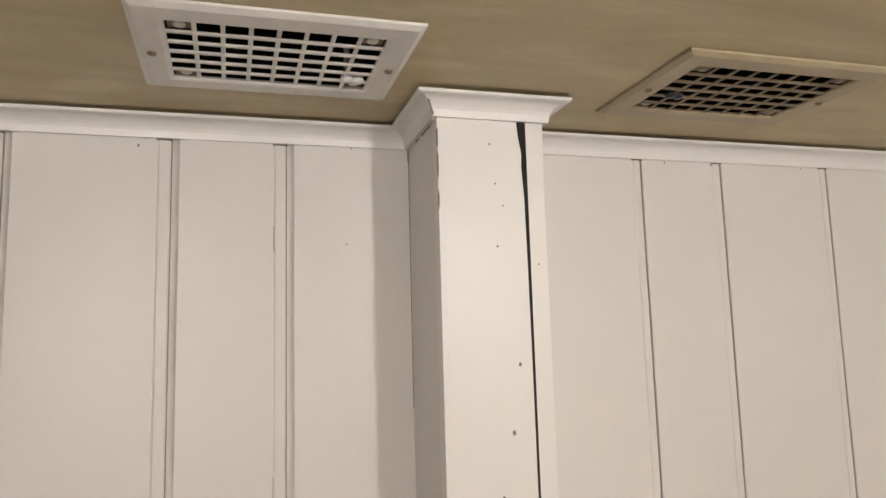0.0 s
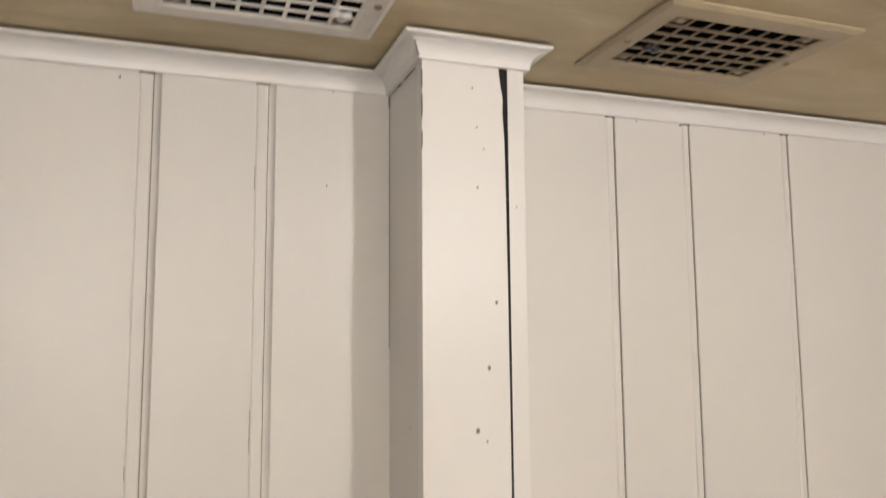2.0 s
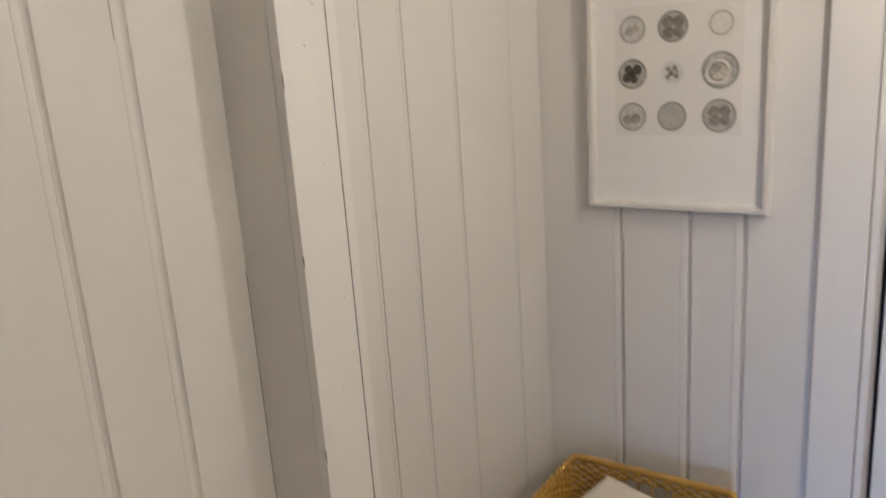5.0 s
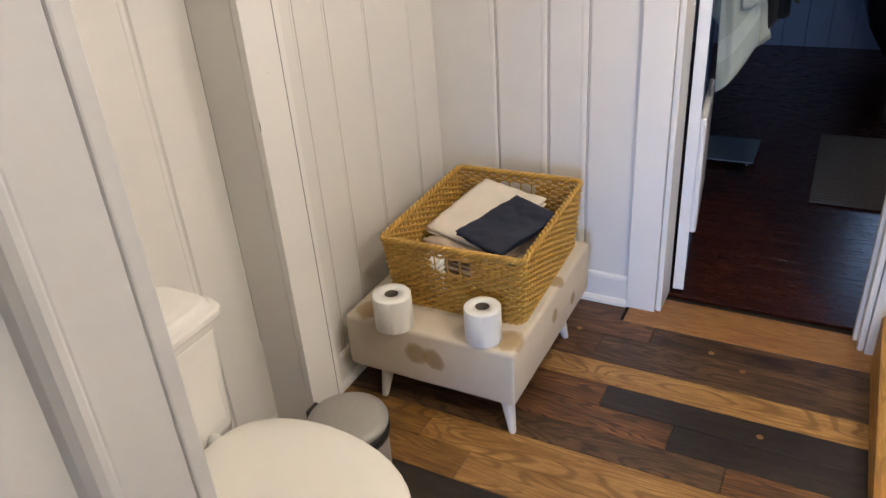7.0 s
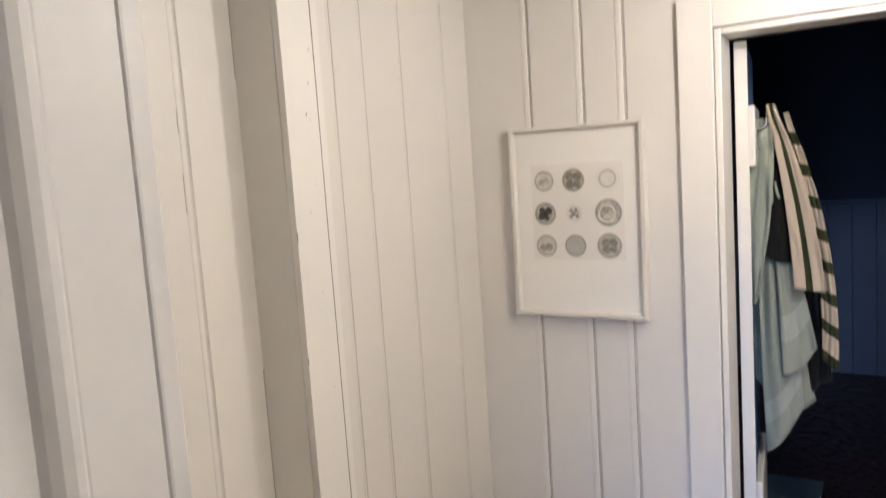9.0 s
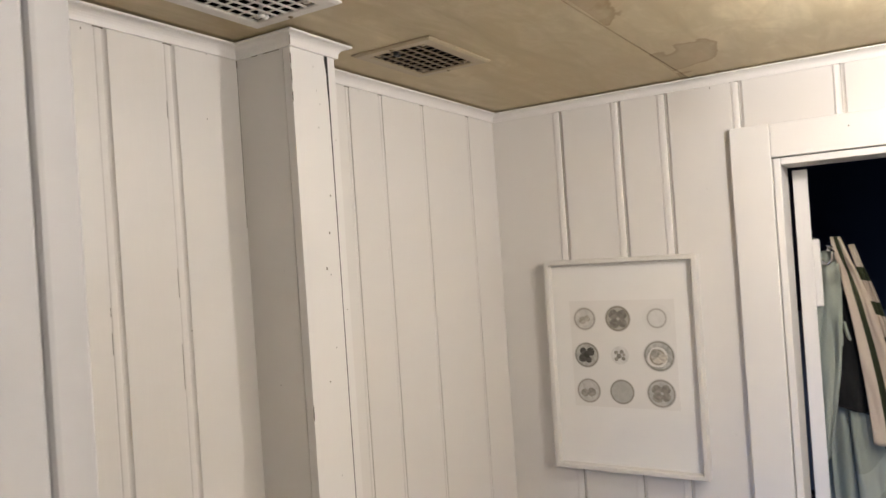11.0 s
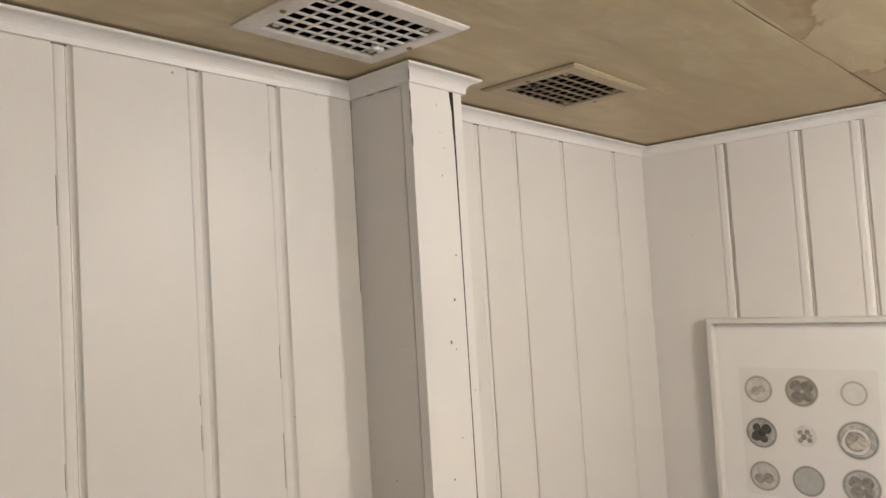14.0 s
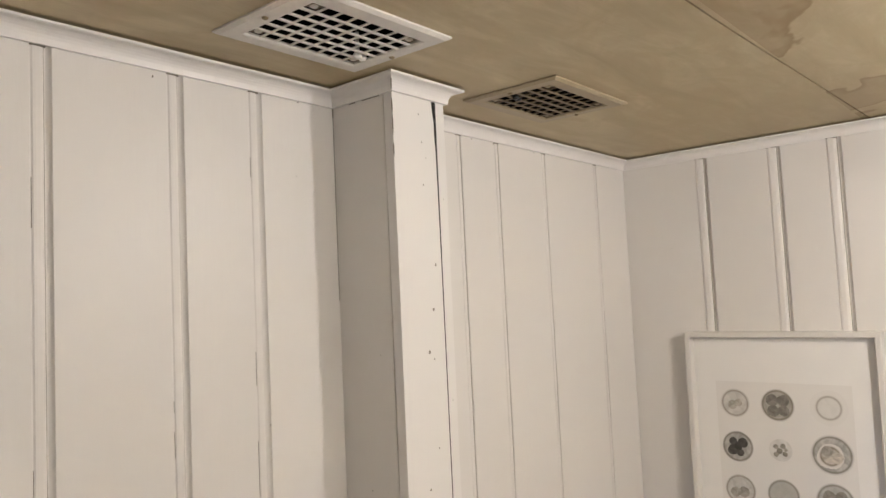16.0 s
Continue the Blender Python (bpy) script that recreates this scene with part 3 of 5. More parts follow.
bmesh.ops.bisect_plane(strip, geom=strip.verts[:] + strip.edges[:] + strip.faces[:], plane_co=(0, 0, 1.5), plane_no=(0, 0, 1))
for v in strip.verts:
    if v.co.z < 1.0 and v.co.x < 0.445:
        v.co.x += 0.0048
part("edge_strip", strip, TRIM_PAINT, pilaster)
part("side_panel", soft_box(PIL_W + 0.0010, PIL_W + 0.012, PIL_Y + 0.0200, NORTH_W, 0, CEIL - 0.004, 0.0008), WALL_PAINT, pilaster)
part("side_panel", soft_box(PIL_E - 0.012, PIL_E - 0.0015, PIL_Y + 0.0305, NORTH, 0, CEIL - 0.004, 0.0008), WALL_PAINT, pilaster)
for x, z, r in [(0.421, 1.951, 0.0024), (0.411, 1.879, 0.0030), (0.397, 1.812, 0.0034), (0.408, 1.80, 0.0016), (0.395, 2.195, 0.0016), (0.400, 2.15, 0.0014), (0.408, 2.125, 0.0013), (0.4, 2.08, 0.0016),
                (0.448, 2.06, 0.0012), (0.449, 1.73, 0.0013), (0.41, 1.66, 0.0016), (0.385, 1.60, 0.0022), (0.40, 1.42, 0.0014), (0.415, 1.2, 0.0014), (0.39, 1.05, 0.0016)]:
    pock(pilaster, x, PIL_Y, z, "y", r, 1.3)
for y, z, r in [(0.906, 1.812, 0.0011), (0.935, 1.60, 0.0018), (0.90, 1.60, 0.001), (0.95, 2.235, 0.0015), (0.918, 1.2, 0.001)]:
    pock(pilaster, PIL_W + 0.0012, y, z, "x", r)
for z, h in [(2.20, 0.012), (2.17, 0.016), (2.13, 0.01), (1.55, 0.014), (1.28, 0.01), (0.95, 0.012)]:
    bm = bmesh.new()
    bmesh.ops.create_icosphere(bm, subdivisions=1, radius=1.0)
    for v in bm.verts:
        v.co = Vector((PIL_W + v.co.x * 0.0011, PIL_Y + v.co.y * 0.0011, z + v.co.z * h * (1 + 0.4 * rng.random())))
    part("paint_chip", bm, NAIL, pilaster)

# hairline gaps at the pilaster's mitre and inner corner
bm = bmesh.new()
tube(bm, [(PIL_W - 0.0002, PIL_Y - 0.0002, CEIL - 0.0284), (PIL_W - 0.0050, PIL_Y - 0.0050, CEIL - 0.0260), (PIL_W - 0.0120, PIL_Y - 0.0120, CEIL - 0.0120)], 0.0009, 5)
part("mitre_gap", bm, NAIL, pilaster)
for z0, z1, q in ((2.207, 2.2222, 0.0016), (1.90, 2.207, 0.0007), (0.35, 1.25, 0.0009)):
    bm = bmesh.new()
    box(bm, PIL_W + 0.0010 - q, PIL_W + 0.004, NORTH_W - q, NORTH_W + 0.001, z0, z1)
    part("corner_gap", bm, NAIL, pilaster)
for y0, y1 in ((0.885, 0.925), (0.94, 0.955)):
    bm = bmesh.new()
    box(bm, PIL_W - 0.0002, PIL_W + 0.004, y0, y1, CEIL - 0.0294, CEIL - 0.0283)
    part("gap", bm, NAIL, pilaster)

# cove moulding under the ceiling, mitred round the pilaster
CROWN_PATH = [(WEST, NORTH_W), (PIL_W, NORTH_W), (PIL_W, PIL_Y), (PIL_E, PIL_Y), (PIL_E, NORTH), (EAST, NORTH), (EAST, SOUTH)]
COVE = [(0.0, -0.0262), (0.0052, -0.0262), (0.0058, -0.0225)] + [(0.0058 + 0.0160 * (1 - math.cos(a)), -0.0225 + 0.0160 * math.sin(a)) for a in [math.pi / 2 * k / 6 for k in range(1, 7)]] + [(0.0245, -0.0062), (0.0262, -0.0050), (0.0262, -0.0020), (0.0, -0.0020)]
for name, a, b in (("trim_crown_north", 0, 1), ("trim_crown_corner", 4, 6)):
    tagged(part(name, sweep(CROWN_PATH, COVE, a, b, CEIL - 0.0022), TRIM_PAINT), "white painted cove moulding under the ceiling", "crown moulding", kind="structure")
part("crown", sweep(CROWN_PATH, COVE, 1, 4, CEIL - 0.0022), TRIM_PAINT, pilaster, "mitred white cove moulding with nail heads")

# baseboards
BASE = [(0.0, 0.0), (0.026, 0.0), (0.025, 0.012), (0.019, 0.022), (0.013, 0.024), (0.013, 0.098), (0.010, 0.108), (0.004, 0.112), (0.0, 0.112)]
for name, path, a, b in (("baseboard_north_west", [(WEST, NORTH_W), (PIL_W, NORTH_W), (PIL_W, PIL_Y)], 0, 1), ("baseboard_north_east", [(PIL_E, NORTH), (EAST, NORTH), (EAST, DOOR_N + 0.096)], 0, 2),
                         ("baseboard_east_south", [(EAST, DOOR_S - 0.096), (EAST, SOUTH)], 0, 1)):
    tagged(part(name, sweep(path, BASE, a, b, 0.0), TRIM_PAINT), "white painted baseboard with rounded shoe moulding", "baseboard", kind="structure")

# doorway trim in the east wall
door_trim = thing("trim_doorway", "white painted door casing, jambs and stops", "door casing", kind="structure")
CX = EAST - 0.02
part("casing", soft_box(CX, EAST + DEEP + 0.003, DOOR_N, DOOR_N + 0.096, 0, DOOR_H + 0.086, 0.002), TRIM_PAINT, door_trim)
part("casing", soft_box(CX, EAST + DEEP + 0.003, DOOR_S - 0.096, DOOR_S, 0, DOOR_H + 0.086, 0.002), TRIM_PAINT, door_trim)
part("head_casing", soft_box(CX + 0.0006, EAST + DEEP + 0.003, DOOR_S + 0.0005, DOOR_N - 0.0005, DOOR_H, DOOR_H + 0.086, 0.002), TRIM_PAINT, door_trim)
for y0, y1 in ((DOOR_N - 0.020, DOOR_N - 0.002), (DOOR_S + 0.002, DOOR_S + 0.020)):
    part("jamb", soft_box(EAST - 0.008, EAST + 0.13, y0, y1, 0, DOOR_H - 0.002, 0.003), TRIM_PAINT, door_trim)
part("jamb_head", soft_box(EAST - 0.008, EAST + 0.13, DOOR_S + 0.0205, DOOR_N - 0.0205, DOOR_H - 0.020, DOOR_H - 0.002, 0.003), TRIM_PAINT, door_trim)
for y0, y1 in ((DOOR_S + 0.0205, DOOR_S + 0.033),):
    part("stop", soft_box(EAST + 0.045, EAST + 0.085, y0, y1, 0, DOOR_H - 0.021, 0.002), TRIM_PAINT, door_trim)
pock(door_trim, CX, 0.02, DOOR_H + 0.055, "x", 0.0018, 2.0)

# ---------------------------------------------------------------- wash-closet things


TARNISHED = plain("tarnished_tab", (0.20, 0.165, 0.12), 0.6, 0.3, 0.3, 80)


def vent(frame_box, enamel, bars, knob_mat, knob_x, label, knob_label):
    x0, x1, y0, y1 = frame_box
    v = thing("air_vent", label, "vent", ((x0 + x1) / 2, (y0 + y1) / 2, CEIL), "vents in the ceiling")
    w, h = (x1 - x0) / 2, (y1 - y0) / 2
    gx, gy = w - 0.029, h - 0.031
    bm = bmesh.new()
    outer = [(-w, -h), (w, -h), (w, h), (-w, h)]

    def ring(kx, ky, z):
        return [bm.verts.new((sx * kx, sy * ky, z)) for sx, sy in ((-1, -1), (1, -1), (1, 1), (-1, 1))]
    rings = [ring(w, h, -0.0005), ring(w, h, -0.0030), ring(w - 0.006, h - 0.006, -0.0062), ring(gx + 0.004, gy + 0.004, -0.0066), ring(gx, gy, -0.0050), ring(gx, gy, -0.0020)]
    for a, b in zip(rings, rings[1:]):
        for k in range(4):
            bm.faces.new((a[k], a[(k + 1) % 4], b[(k + 1) % 4], b[k]))
    part("flange", bm, enamel, v)
    px, py = 2 * gx / 8, 2 * gy / 6
    for k in range(1, 8):
        part("grille_bar", soft_box(-gx + k * px - 0.0021, -gx + k * px + 0.0021, -gy, gy, -0.0050, -0.0030, 0.0006, 1), bars, v)
    for k in range(1, 6):
        part("grille_bar", soft_box(-gx, gx, -gy + k * py - 0.0030, -gy + k * py + 0.0030, -0.0055, -0.0034, 0.0007, 1), bars, v)
    for sx in (-1, 1):
        for sy in (-1, 1):
            part("rivet", lathe([(0, -0.0046), (0.004, -0.0043), (0.0055, -0.0030), (0.0055, -0.001)], 12, (sx * (gx - px / 2), sy * (gy - py / 2), 0)), enamel, v)
            part("corner_tab", soft_box(sx * (gx - px / 2) - 0.010, sx * (gx - px / 2) + 0.010, sy * (gy - py / 2) - 0.008, sy * (gy - py / 2) + 0.008, -0.0026, -0.0012, 0.0004, 1), TARNISHED, v)
        part("screw", lathe([(0, -0.0092), (0.0025, -0.0090), (0.0042, -0.0076), (0.0044, -0.0058)], 12, (sx * (w - 0.014), 0.004, 0)), SCREW, v)
    # blade and sleeve are blackened to stand for the duct's shade
    part("damper_blade", soft_box(-gx, gx, -gy, gy, 0.09, 0.092, 0.0005, 1), DUCT_SHADE, v)
    part("duct_sleeve", duct_walls(w - 0.019, h - 0.019), DUCT_SHADE, v)
    knob = lathe([(0, -0.0085), (0.0045, -0.0080), (0.0068, -0.0045), (0.0055, -0.001), (0.003, 0.002), (0.003, 0.03)], 12, (knob_x - 0.005, 0.0, 0))
    for ch in (lathe([(0, -0.0085), (0.0045, -0.0080), (0.0068, -0.0045), (0.0055, -0.001), (0.003, 0.002)], 12, (knob_x + 0.006, 0.002, 0)),):
        me = bpy.data.meshes.new("tmp")
        ch.to_mesh(me)
        knob.from_mesh(me)
        ch.free()
    k = part("damper_lever", knob, knob_mat, v, knob_label, True)
    k.location = (0, (gy - 1.35 * py) if knob_x > 0 else gy - 2.2 * py, 0)
    return v


def duct_walls(w, h):
    bm = bmesh.new()
    rings = [[bm.verts.new((sx * (w + d), sy * (h + d), z)) for sx, sy in ((-1, -1), (1, -1), (1, 1), (-1, 1))] for d, z in ((0, 0.001), (0, 0.19), (0.002, 0.19), (0.002, 0.001))]
    for a, b in zip(rings, rings[1:] + rings[:1]):
        for k in range(4):
            bm.faces.new((a[k], a[(k + 1) % 4], b[(k + 1) % 4], b[k]))
    return bm


vent(VENTS[0], VENT_WHITE, VENT_WHITE, plain("white_lever", (0.85, 0.84, 0.82), 0.4), 0.078, "white enamelled metal air vent with a square grille and white lever", "white plastic lever")
vent(VENTS[1], VENT_TAN, VENT_BROWN, BIN_BLACK, -0.072, "cream painted metal air vent with a square grille and dark lever", "dark broken lever")

# globe lamp
lamp = thing("ceiling_lamp", "lit frosted globe bulb in a white ceiling holder", "lamp", (LAMP_AT[0], LAMP_AT[1], CEIL))
part("holder", lathe([(0, -0.001), (0.05, -0.001), (0.05, -0.008), (0.035, -0.02), (0.022, -0.040), (0.016, -0.062), (0, -0.062)], 24), TRIM_PAINT, lamp, "", True)
part("globe", lathe([(0.0145, -0.0615), (0.0160, -0.068)] + [(0.036 * math.sin(a), -0.103 + 0.036 * math.cos(a)) for a in [0.42 + (math.pi - 0.42) * k / 12 for k in range(13)]], 24), BULB, lamp, "glowing frosted globe", True)

# the same globe, added unseen on the wall behind as a fill light
fill_lamp = thing("fill_lamp", "added unseen globe bulb on a white wall bracket, for fill", "lamp", (-0.22, SOUTH, 2.08))
bm = lathe([(0, 0.001), (0.055, 0.001), (0.055, 0.010), (0.035, 0.022), (0.02, 0.04), (0.017, 0.06), (0, 0.06)], 24)
bmesh.ops.rotate(bm, verts=bm.verts, matrix=Matrix.Rotation(radians(-90), 3, "X"))
part("bracket", bm, TRIM_PAINT, fill_lamp, "", True)
bm = lathe([(0.016, 0.0605), (0.02, 0.066)] + [(0.055 * math.sin(a), 0.117 - 0.055 * math.cos(a)) for a in [0.42 + (math.pi - 0.42) * k / 8 for k in range(9)]], 16)
bmesh.ops.rotate(bm, verts=bm.verts, matrix=Matrix.Rotation(radians(-90), 3, "X"))
part("globe", bm, BULB, fill_lamp, "glowing frosted globe", True)

# framed print
frame_at = (EAST, 0.6140, 1.4810)
print_ob = thing("framed_print", "white framed print of nine round grey cells on the boarded wall", "picture", frame_at)
print_ob.matrix_world = pose(*frame_at, 0.35, 0, 0)
FW, FH, FD = 0.2175, 0.302, 0.036
bm = bmesh.new()


def frame_ring(w, h, x):
    return [bm.verts.new((x, sy * w, sz * h)) for sy, sz in ((-1, -1), (1, -1), (1, 1), (-1, 1))]


rings = [frame_ring(FW, FH, -0.001), frame_ring(FW, FH, -FD + 0.0015), frame_ring(FW - 0.0015, FH - 0.0015, -FD), frame_ring(FW - 0.0115, FH - 0.0115, -FD), frame_ring(FW - 0.0135, FH - 0.0135, -FD + 0.002), frame_ring(FW - 0.0150, FH - 0.0150, -0.016), frame_ring(FW - 0.015, FH - 0.015, -0.001)]
for a, b in zip(rings, rings[1:] + rings[:1]):
    for k in range(4):
        bm.faces.new((a[k], a[(k + 1) % 4], b[(k + 1) % 4], b[k]))
part("frame", bm, FRAME_WHITE, print_ob, "white painted wooden frame")
part("paper", soft_box(-0.0165, -0.004, -FW + 0.0152, FW - 0.0152, -FH + 0.0152, FH - 0.0152, 0.0003, 1), PRINT_PAPER, print_ob)
part("print_field", soft_box(-0.0170, -0.0163, -0.150, 0.152, -0.122, 0.182, 0.0001, 1), plain("print_field_grey", (0.775, 0.75, 0.71), 0.75, 0, 0.025, 25), print_ob)


def blob_ring(rx, rz, n=28, depth=0.0004, wob=0.05, seed=0):
    bm = bmesh.new()
    c = bm.verts.new((-depth, 0, 0))
    edge = [bm.verts.new((-depth, rx * math.cos(2 * math.pi * k / n) * (1 + wob * noise.noise((math.cos(6.283 * k / n), math.sin(6.283 * k / n), seed))),
                          rz * math.sin(2 * math.pi * k / n) * (1 + wob * noise.noise((math.cos(6.283 * k / n), math.sin(6.283 * k / n), seed + 5))))) for k in range(n)]
    for k in range(n):
        bm.faces.new((c, edge[k], edge[(k + 1) % n]))
    return bm


PALE, MID, DIM = (0.66, 0.635, 0.59), (0.40, 0.38, 0.34), (0.12, 0.11, 0.095)
# column, row, radius, disc tones, and inner spots (offset, offset, radius, darkness)
CELLS = [(0, 0, 0.035, (0.52, 0.50, 0.46), PALE, 0.72, [(0.006, -0.004, 0.011, 0.45), (-0.008, 0.002, 0.009, 0.5)]),
         (1, 0, 0.038, (0.36, 0.33, 0.28), (0.46, 0.43, 0.37), 0.8, [(0.012, 0.012, 0.014, 0.245), (-0.013, 0.011, 0.014, 0.23), (0.010, -0.013, 0.014, 0.235), (-0.013, -0.012, 0.013, 0.25)]),
         (2, 0, 0.040, (0.66, 0.64, 0.60), (0.71, 0.69, 0.65), 0.62, []),
         (0, 1, 0.037, (0.33, 0.31, 0.28), (0.50, 0.48, 0.44), 0.8, [(0.010, 0.012, 0.010, 0.09), (-0.012, 0.010, 0.012, 0.08), (0.012, -0.008, 0.012, 0.09), (-0.006, -0.014, 0.009, 0.10), (-0.002, 0.001, 0.010, 0.07)]),
         (1, 1, 0.026, (0.60, 0.58, 0.54), (0.72, 0.70, 0.66), 0.9, [(0.010, 0.008, 0.006, 0.35), (-0.006, 0.010, 0.006, 0.32), (0.002, -0.002, 0.007, 0.28), (0.010, -0.010, 0.006, 0.36), (-0.010, -0.008, 0.006, 0.34), (-0.012, 0.002, 0.004, 0.4)]),
         (2, 1, 0.045, (0.34, 0.33, 0.30), (0.55, 0.53, 0.49), 0.93, [(0.004, -0.003, 0.028, 0.55), (0.010, 0.008, 0.012, 0.38), (-0.010, -0.006, 0.013, 0.62)]),
         (0, 2, 0.036, (0.48, 0.46, 0.42), (0.62, 0.60, 0.56), 0.78, [(-0.008, -0.004, 0.013, 0.34), (0.012, -0.006, 0.012, 0.38)]),
         (1, 2, 0.036, (0.42, 0.41, 0.375), (0.47, 0.455, 0.42), 0.78, []),
         (2, 2, 0.041, (0.38, 0.365, 0.335), (0.52, 0.50, 0.465), 0.86, [(0.012, 0.010, 0.014, 0.30), (-0.013, 0.011, 0.013, 0.27), (0.010, -0.011, 0.014, 0.31), (-0.014, -0.010, 0.012, 0.29)])]
for i, (c, r, rad, dark, light, ring_at, spots) in enumerate(CELLS):
    y, z = (0.108, 0.010, -0.100)[c], (0.130, 0.026, -0.077)[r]
    d = part("cell_disc", blob_ring(rad, rad, 32, 0.0, 0.04, i), ink("cell_ink", dark, light, ring_at, i * 0.31), print_ob, "round grey cell")
    d.location = (-0.0175, y, z)
    for j, (oy, oz, rr, k) in enumerate(spots):
        s = part("cell_spot", blob_ring(rr, rr, 16, 0.0004, 0.25, i + j), ink("spot_ink", (k * 0.68, k * 0.62, k * 0.52), (k * 1.15, k * 1.06, k * 0.92), 0.5, j), d)
        s.location = (-0.0002 * (j + 1), oy, oz)

# ottoman
OX0, OX1, OY0, OY1, OB, OT = 0.610, 1.275, 0.404, 0.934, 0.098, 0.275
ottoman = thing("ottoman", "low cream canvas ottoman printed with brown leaves, on short tapered legs", "ottoman")
bm = soft_box(OX0, OX1, OY0, OY1, OB, OT, 0.014, 3)
bmesh.ops.subdivide_edges(bm, edges=[e for e in bm.edges if e.calc_length() > 0.15], cuts=6, use_grid_fill=True)
for v in bm.verts:
    u, w = (v.co.x - OX0) / (OX1 - OX0), (v.co.y - OY0) / (OY1 - OY0)
    if v.co.z > OT - 0.003:
        v.co.z -= 0.004 * math.sin(math.pi * u) * math.sin(math.pi * w)
    v.co += 0.0014 * noise.noise_vector(v.co * 14)
part("cushion", bm, CANVAS, ottoman, "stretched cream canvas with brown leaf print", True)
bm = bmesh.new()
tube(bm, [(OX0 + 0.003, OY0 + 0.003, OB + 0.012 + k * 0.0155) for k in range(11)], 0.0022, 6)
part("piping", bm, CREAM_LINEN, ottoman)
LEG_PAINT = paint("leg_white", (0.74, 0.72, 0.68), 0.4)
for x, y, sx, sy in ((OX0 + 0.014, OY0 + 0.014, 0.022, 0.022), (OX0 + 0.016, OY1 - 0.10, 0.022, -0.010), (OX1 - 0.17, OY0 + 0.024, -0.012, 0.020), (OX1 - 0.17, OY1 - 0.10, -0.012, -0.010)):
    bm = lathe([(0, 0.0), (0.010, 0.0), (0.011, 0.004), (0.0205, OB), (0.0205, OB + 0.006), (0, OB + 0.006)], 20, (x, y, 0))
    for v in bm.verts:
        v.co += Vector((sx, sy, 0)) * (v.co.z / OB)
    part("leg", bm, LEG_PAINT, ottoman, "white tapered leg", True)

# wicker basket: stakes, woven rows that pass in front of and behind them, twisted rim, foot braid, two hand holes
BK = dict(cx=0.997, cy=0.643, z0=OT - 0.003, h=0.214, hx0=0.250, hy0=0.200, hx1=0.272, hy1=0.214)
basket = thing("wicker_basket", "honey-brown rectangular wicker basket with hand holes, holding folded cloths", "basket", (BK["cx"], BK["cy"], BK["z0"]), rz=1.6)


def basket_point(s, k):
    """A point of the wall's middle at s along the outline (0 to 4, a side each) and k of the height, with rounded corners."""
    hx, hy = BK["hx0"] + (BK["hx1"] - BK["hx0"]) * k, BK["hy0"] + (BK["hy1"] - BK["hy0"]) * k
    side, u = int(s) % 4, s % 1.0
    a = [(-hx, -hy), (hx, -hy), (hx, hy), (-hx, hy)]
    p, q = a[side], a[(side + 1) % 4]
    x, y = p[0] + (q[0] - p[0]) * u, p[1] + (q[1] - p[1]) * u
    r = 0.022
    ix, iy = max(-hx + r, min(hx - r, x)), max(-hy + r, min(hy - r, y))
    dx, dy = x - ix, y - iy
    n = math.hypot(dx, dy)
    if n > r:
        x, y = ix + dx * r / n, iy + dy * r / n
    out = Vector((dx, dy)) / n if n > 1e-6 else Vector((0, 0))
    return Vector((x, y, BK["h"] * k)), out


def in_hole(s, k):
    return any(lo < s < hi and 0.63 < k < 0.85 for lo, hi in ((1.36, 1.64), (3.36, 3.64)))


SIDE_STAKES = 22
for i in range(4 * SIDE_STAKES):
    s = (i + 0.5) / SIDE_STAKES
    if in_hole(s, 0.7) and i % 2:
        continue
    bm = bmesh.new()
    tube(bm, [basket_point(s, k)[0] for k in (0.0, 0.3, 0.6, 0.8, 0.985)], 0.0024, 5)
    part("stake", bm, WICKER, basket)
ROWS_UP = 22
PER = 4
for r in range(ROWS_UP):
    k = 0.03 + 0.93 * r / (ROWS_UP - 1)
    bm = bmesh.new()
    run = []
    total = 4 * SIDE_STAKES * PER
    for i in range(total + 1):
        s = (i / PER) / SIDE_STAKES
        if in_hole(s % 4, k):
            if len(run) > 2:
                tube(bm, run, 0.0041, 6)
            run = []
            continue
        p, out = basket_point(s, min(1, k + 0.003 * math.sin(s * 9 + r)))
        wave = math.cos(math.pi * (i / PER - 0.5) + math.pi * (r % 2))
        p = p + Vector((out.x, out.y, 0)) * 0.0047 * wave + Vector((0, 0, 0.0004 * math.sin(i * 1.7 + r)))
        run.append(p)
    if len(run) > 2:
        tube(bm, run, 0.0041, 6)
    part("weaver", bm, WICKER, basket, "", True)
for name, k, rad, turns in (("rim", 1.0, 0.0052, 30), ("foot_braid", 0.012, 0.0040, 34)):
    for ph in range(3):
        bm = bmesh.new()
        pts = []
        for i in range(480):
            s = 4 * i / 480
            p, out = basket_point(s, k)
            a = turns * 2 * math.pi * i / 480 + ph * 2 * math.pi / 3
            p = p + Vector((out.x * 0.0055 * math.cos(a), out.y * 0.0055 * math.cos(a), 0.0050 * math.sin(a)))
            pts.append(p)
        tube(bm, pts, rad, 6, True)
        part(name + "_strand", bm, WICKER, basket, "", True)
bm = soft_box(-BK["hx0"] + 0.004, BK["hx0"] - 0.004, -BK["hy0"] + 0.004, BK["hy0"] - 0.004, 0.003, 0.010, 0.002, 1)
part("base", bm, WICKER, basket)


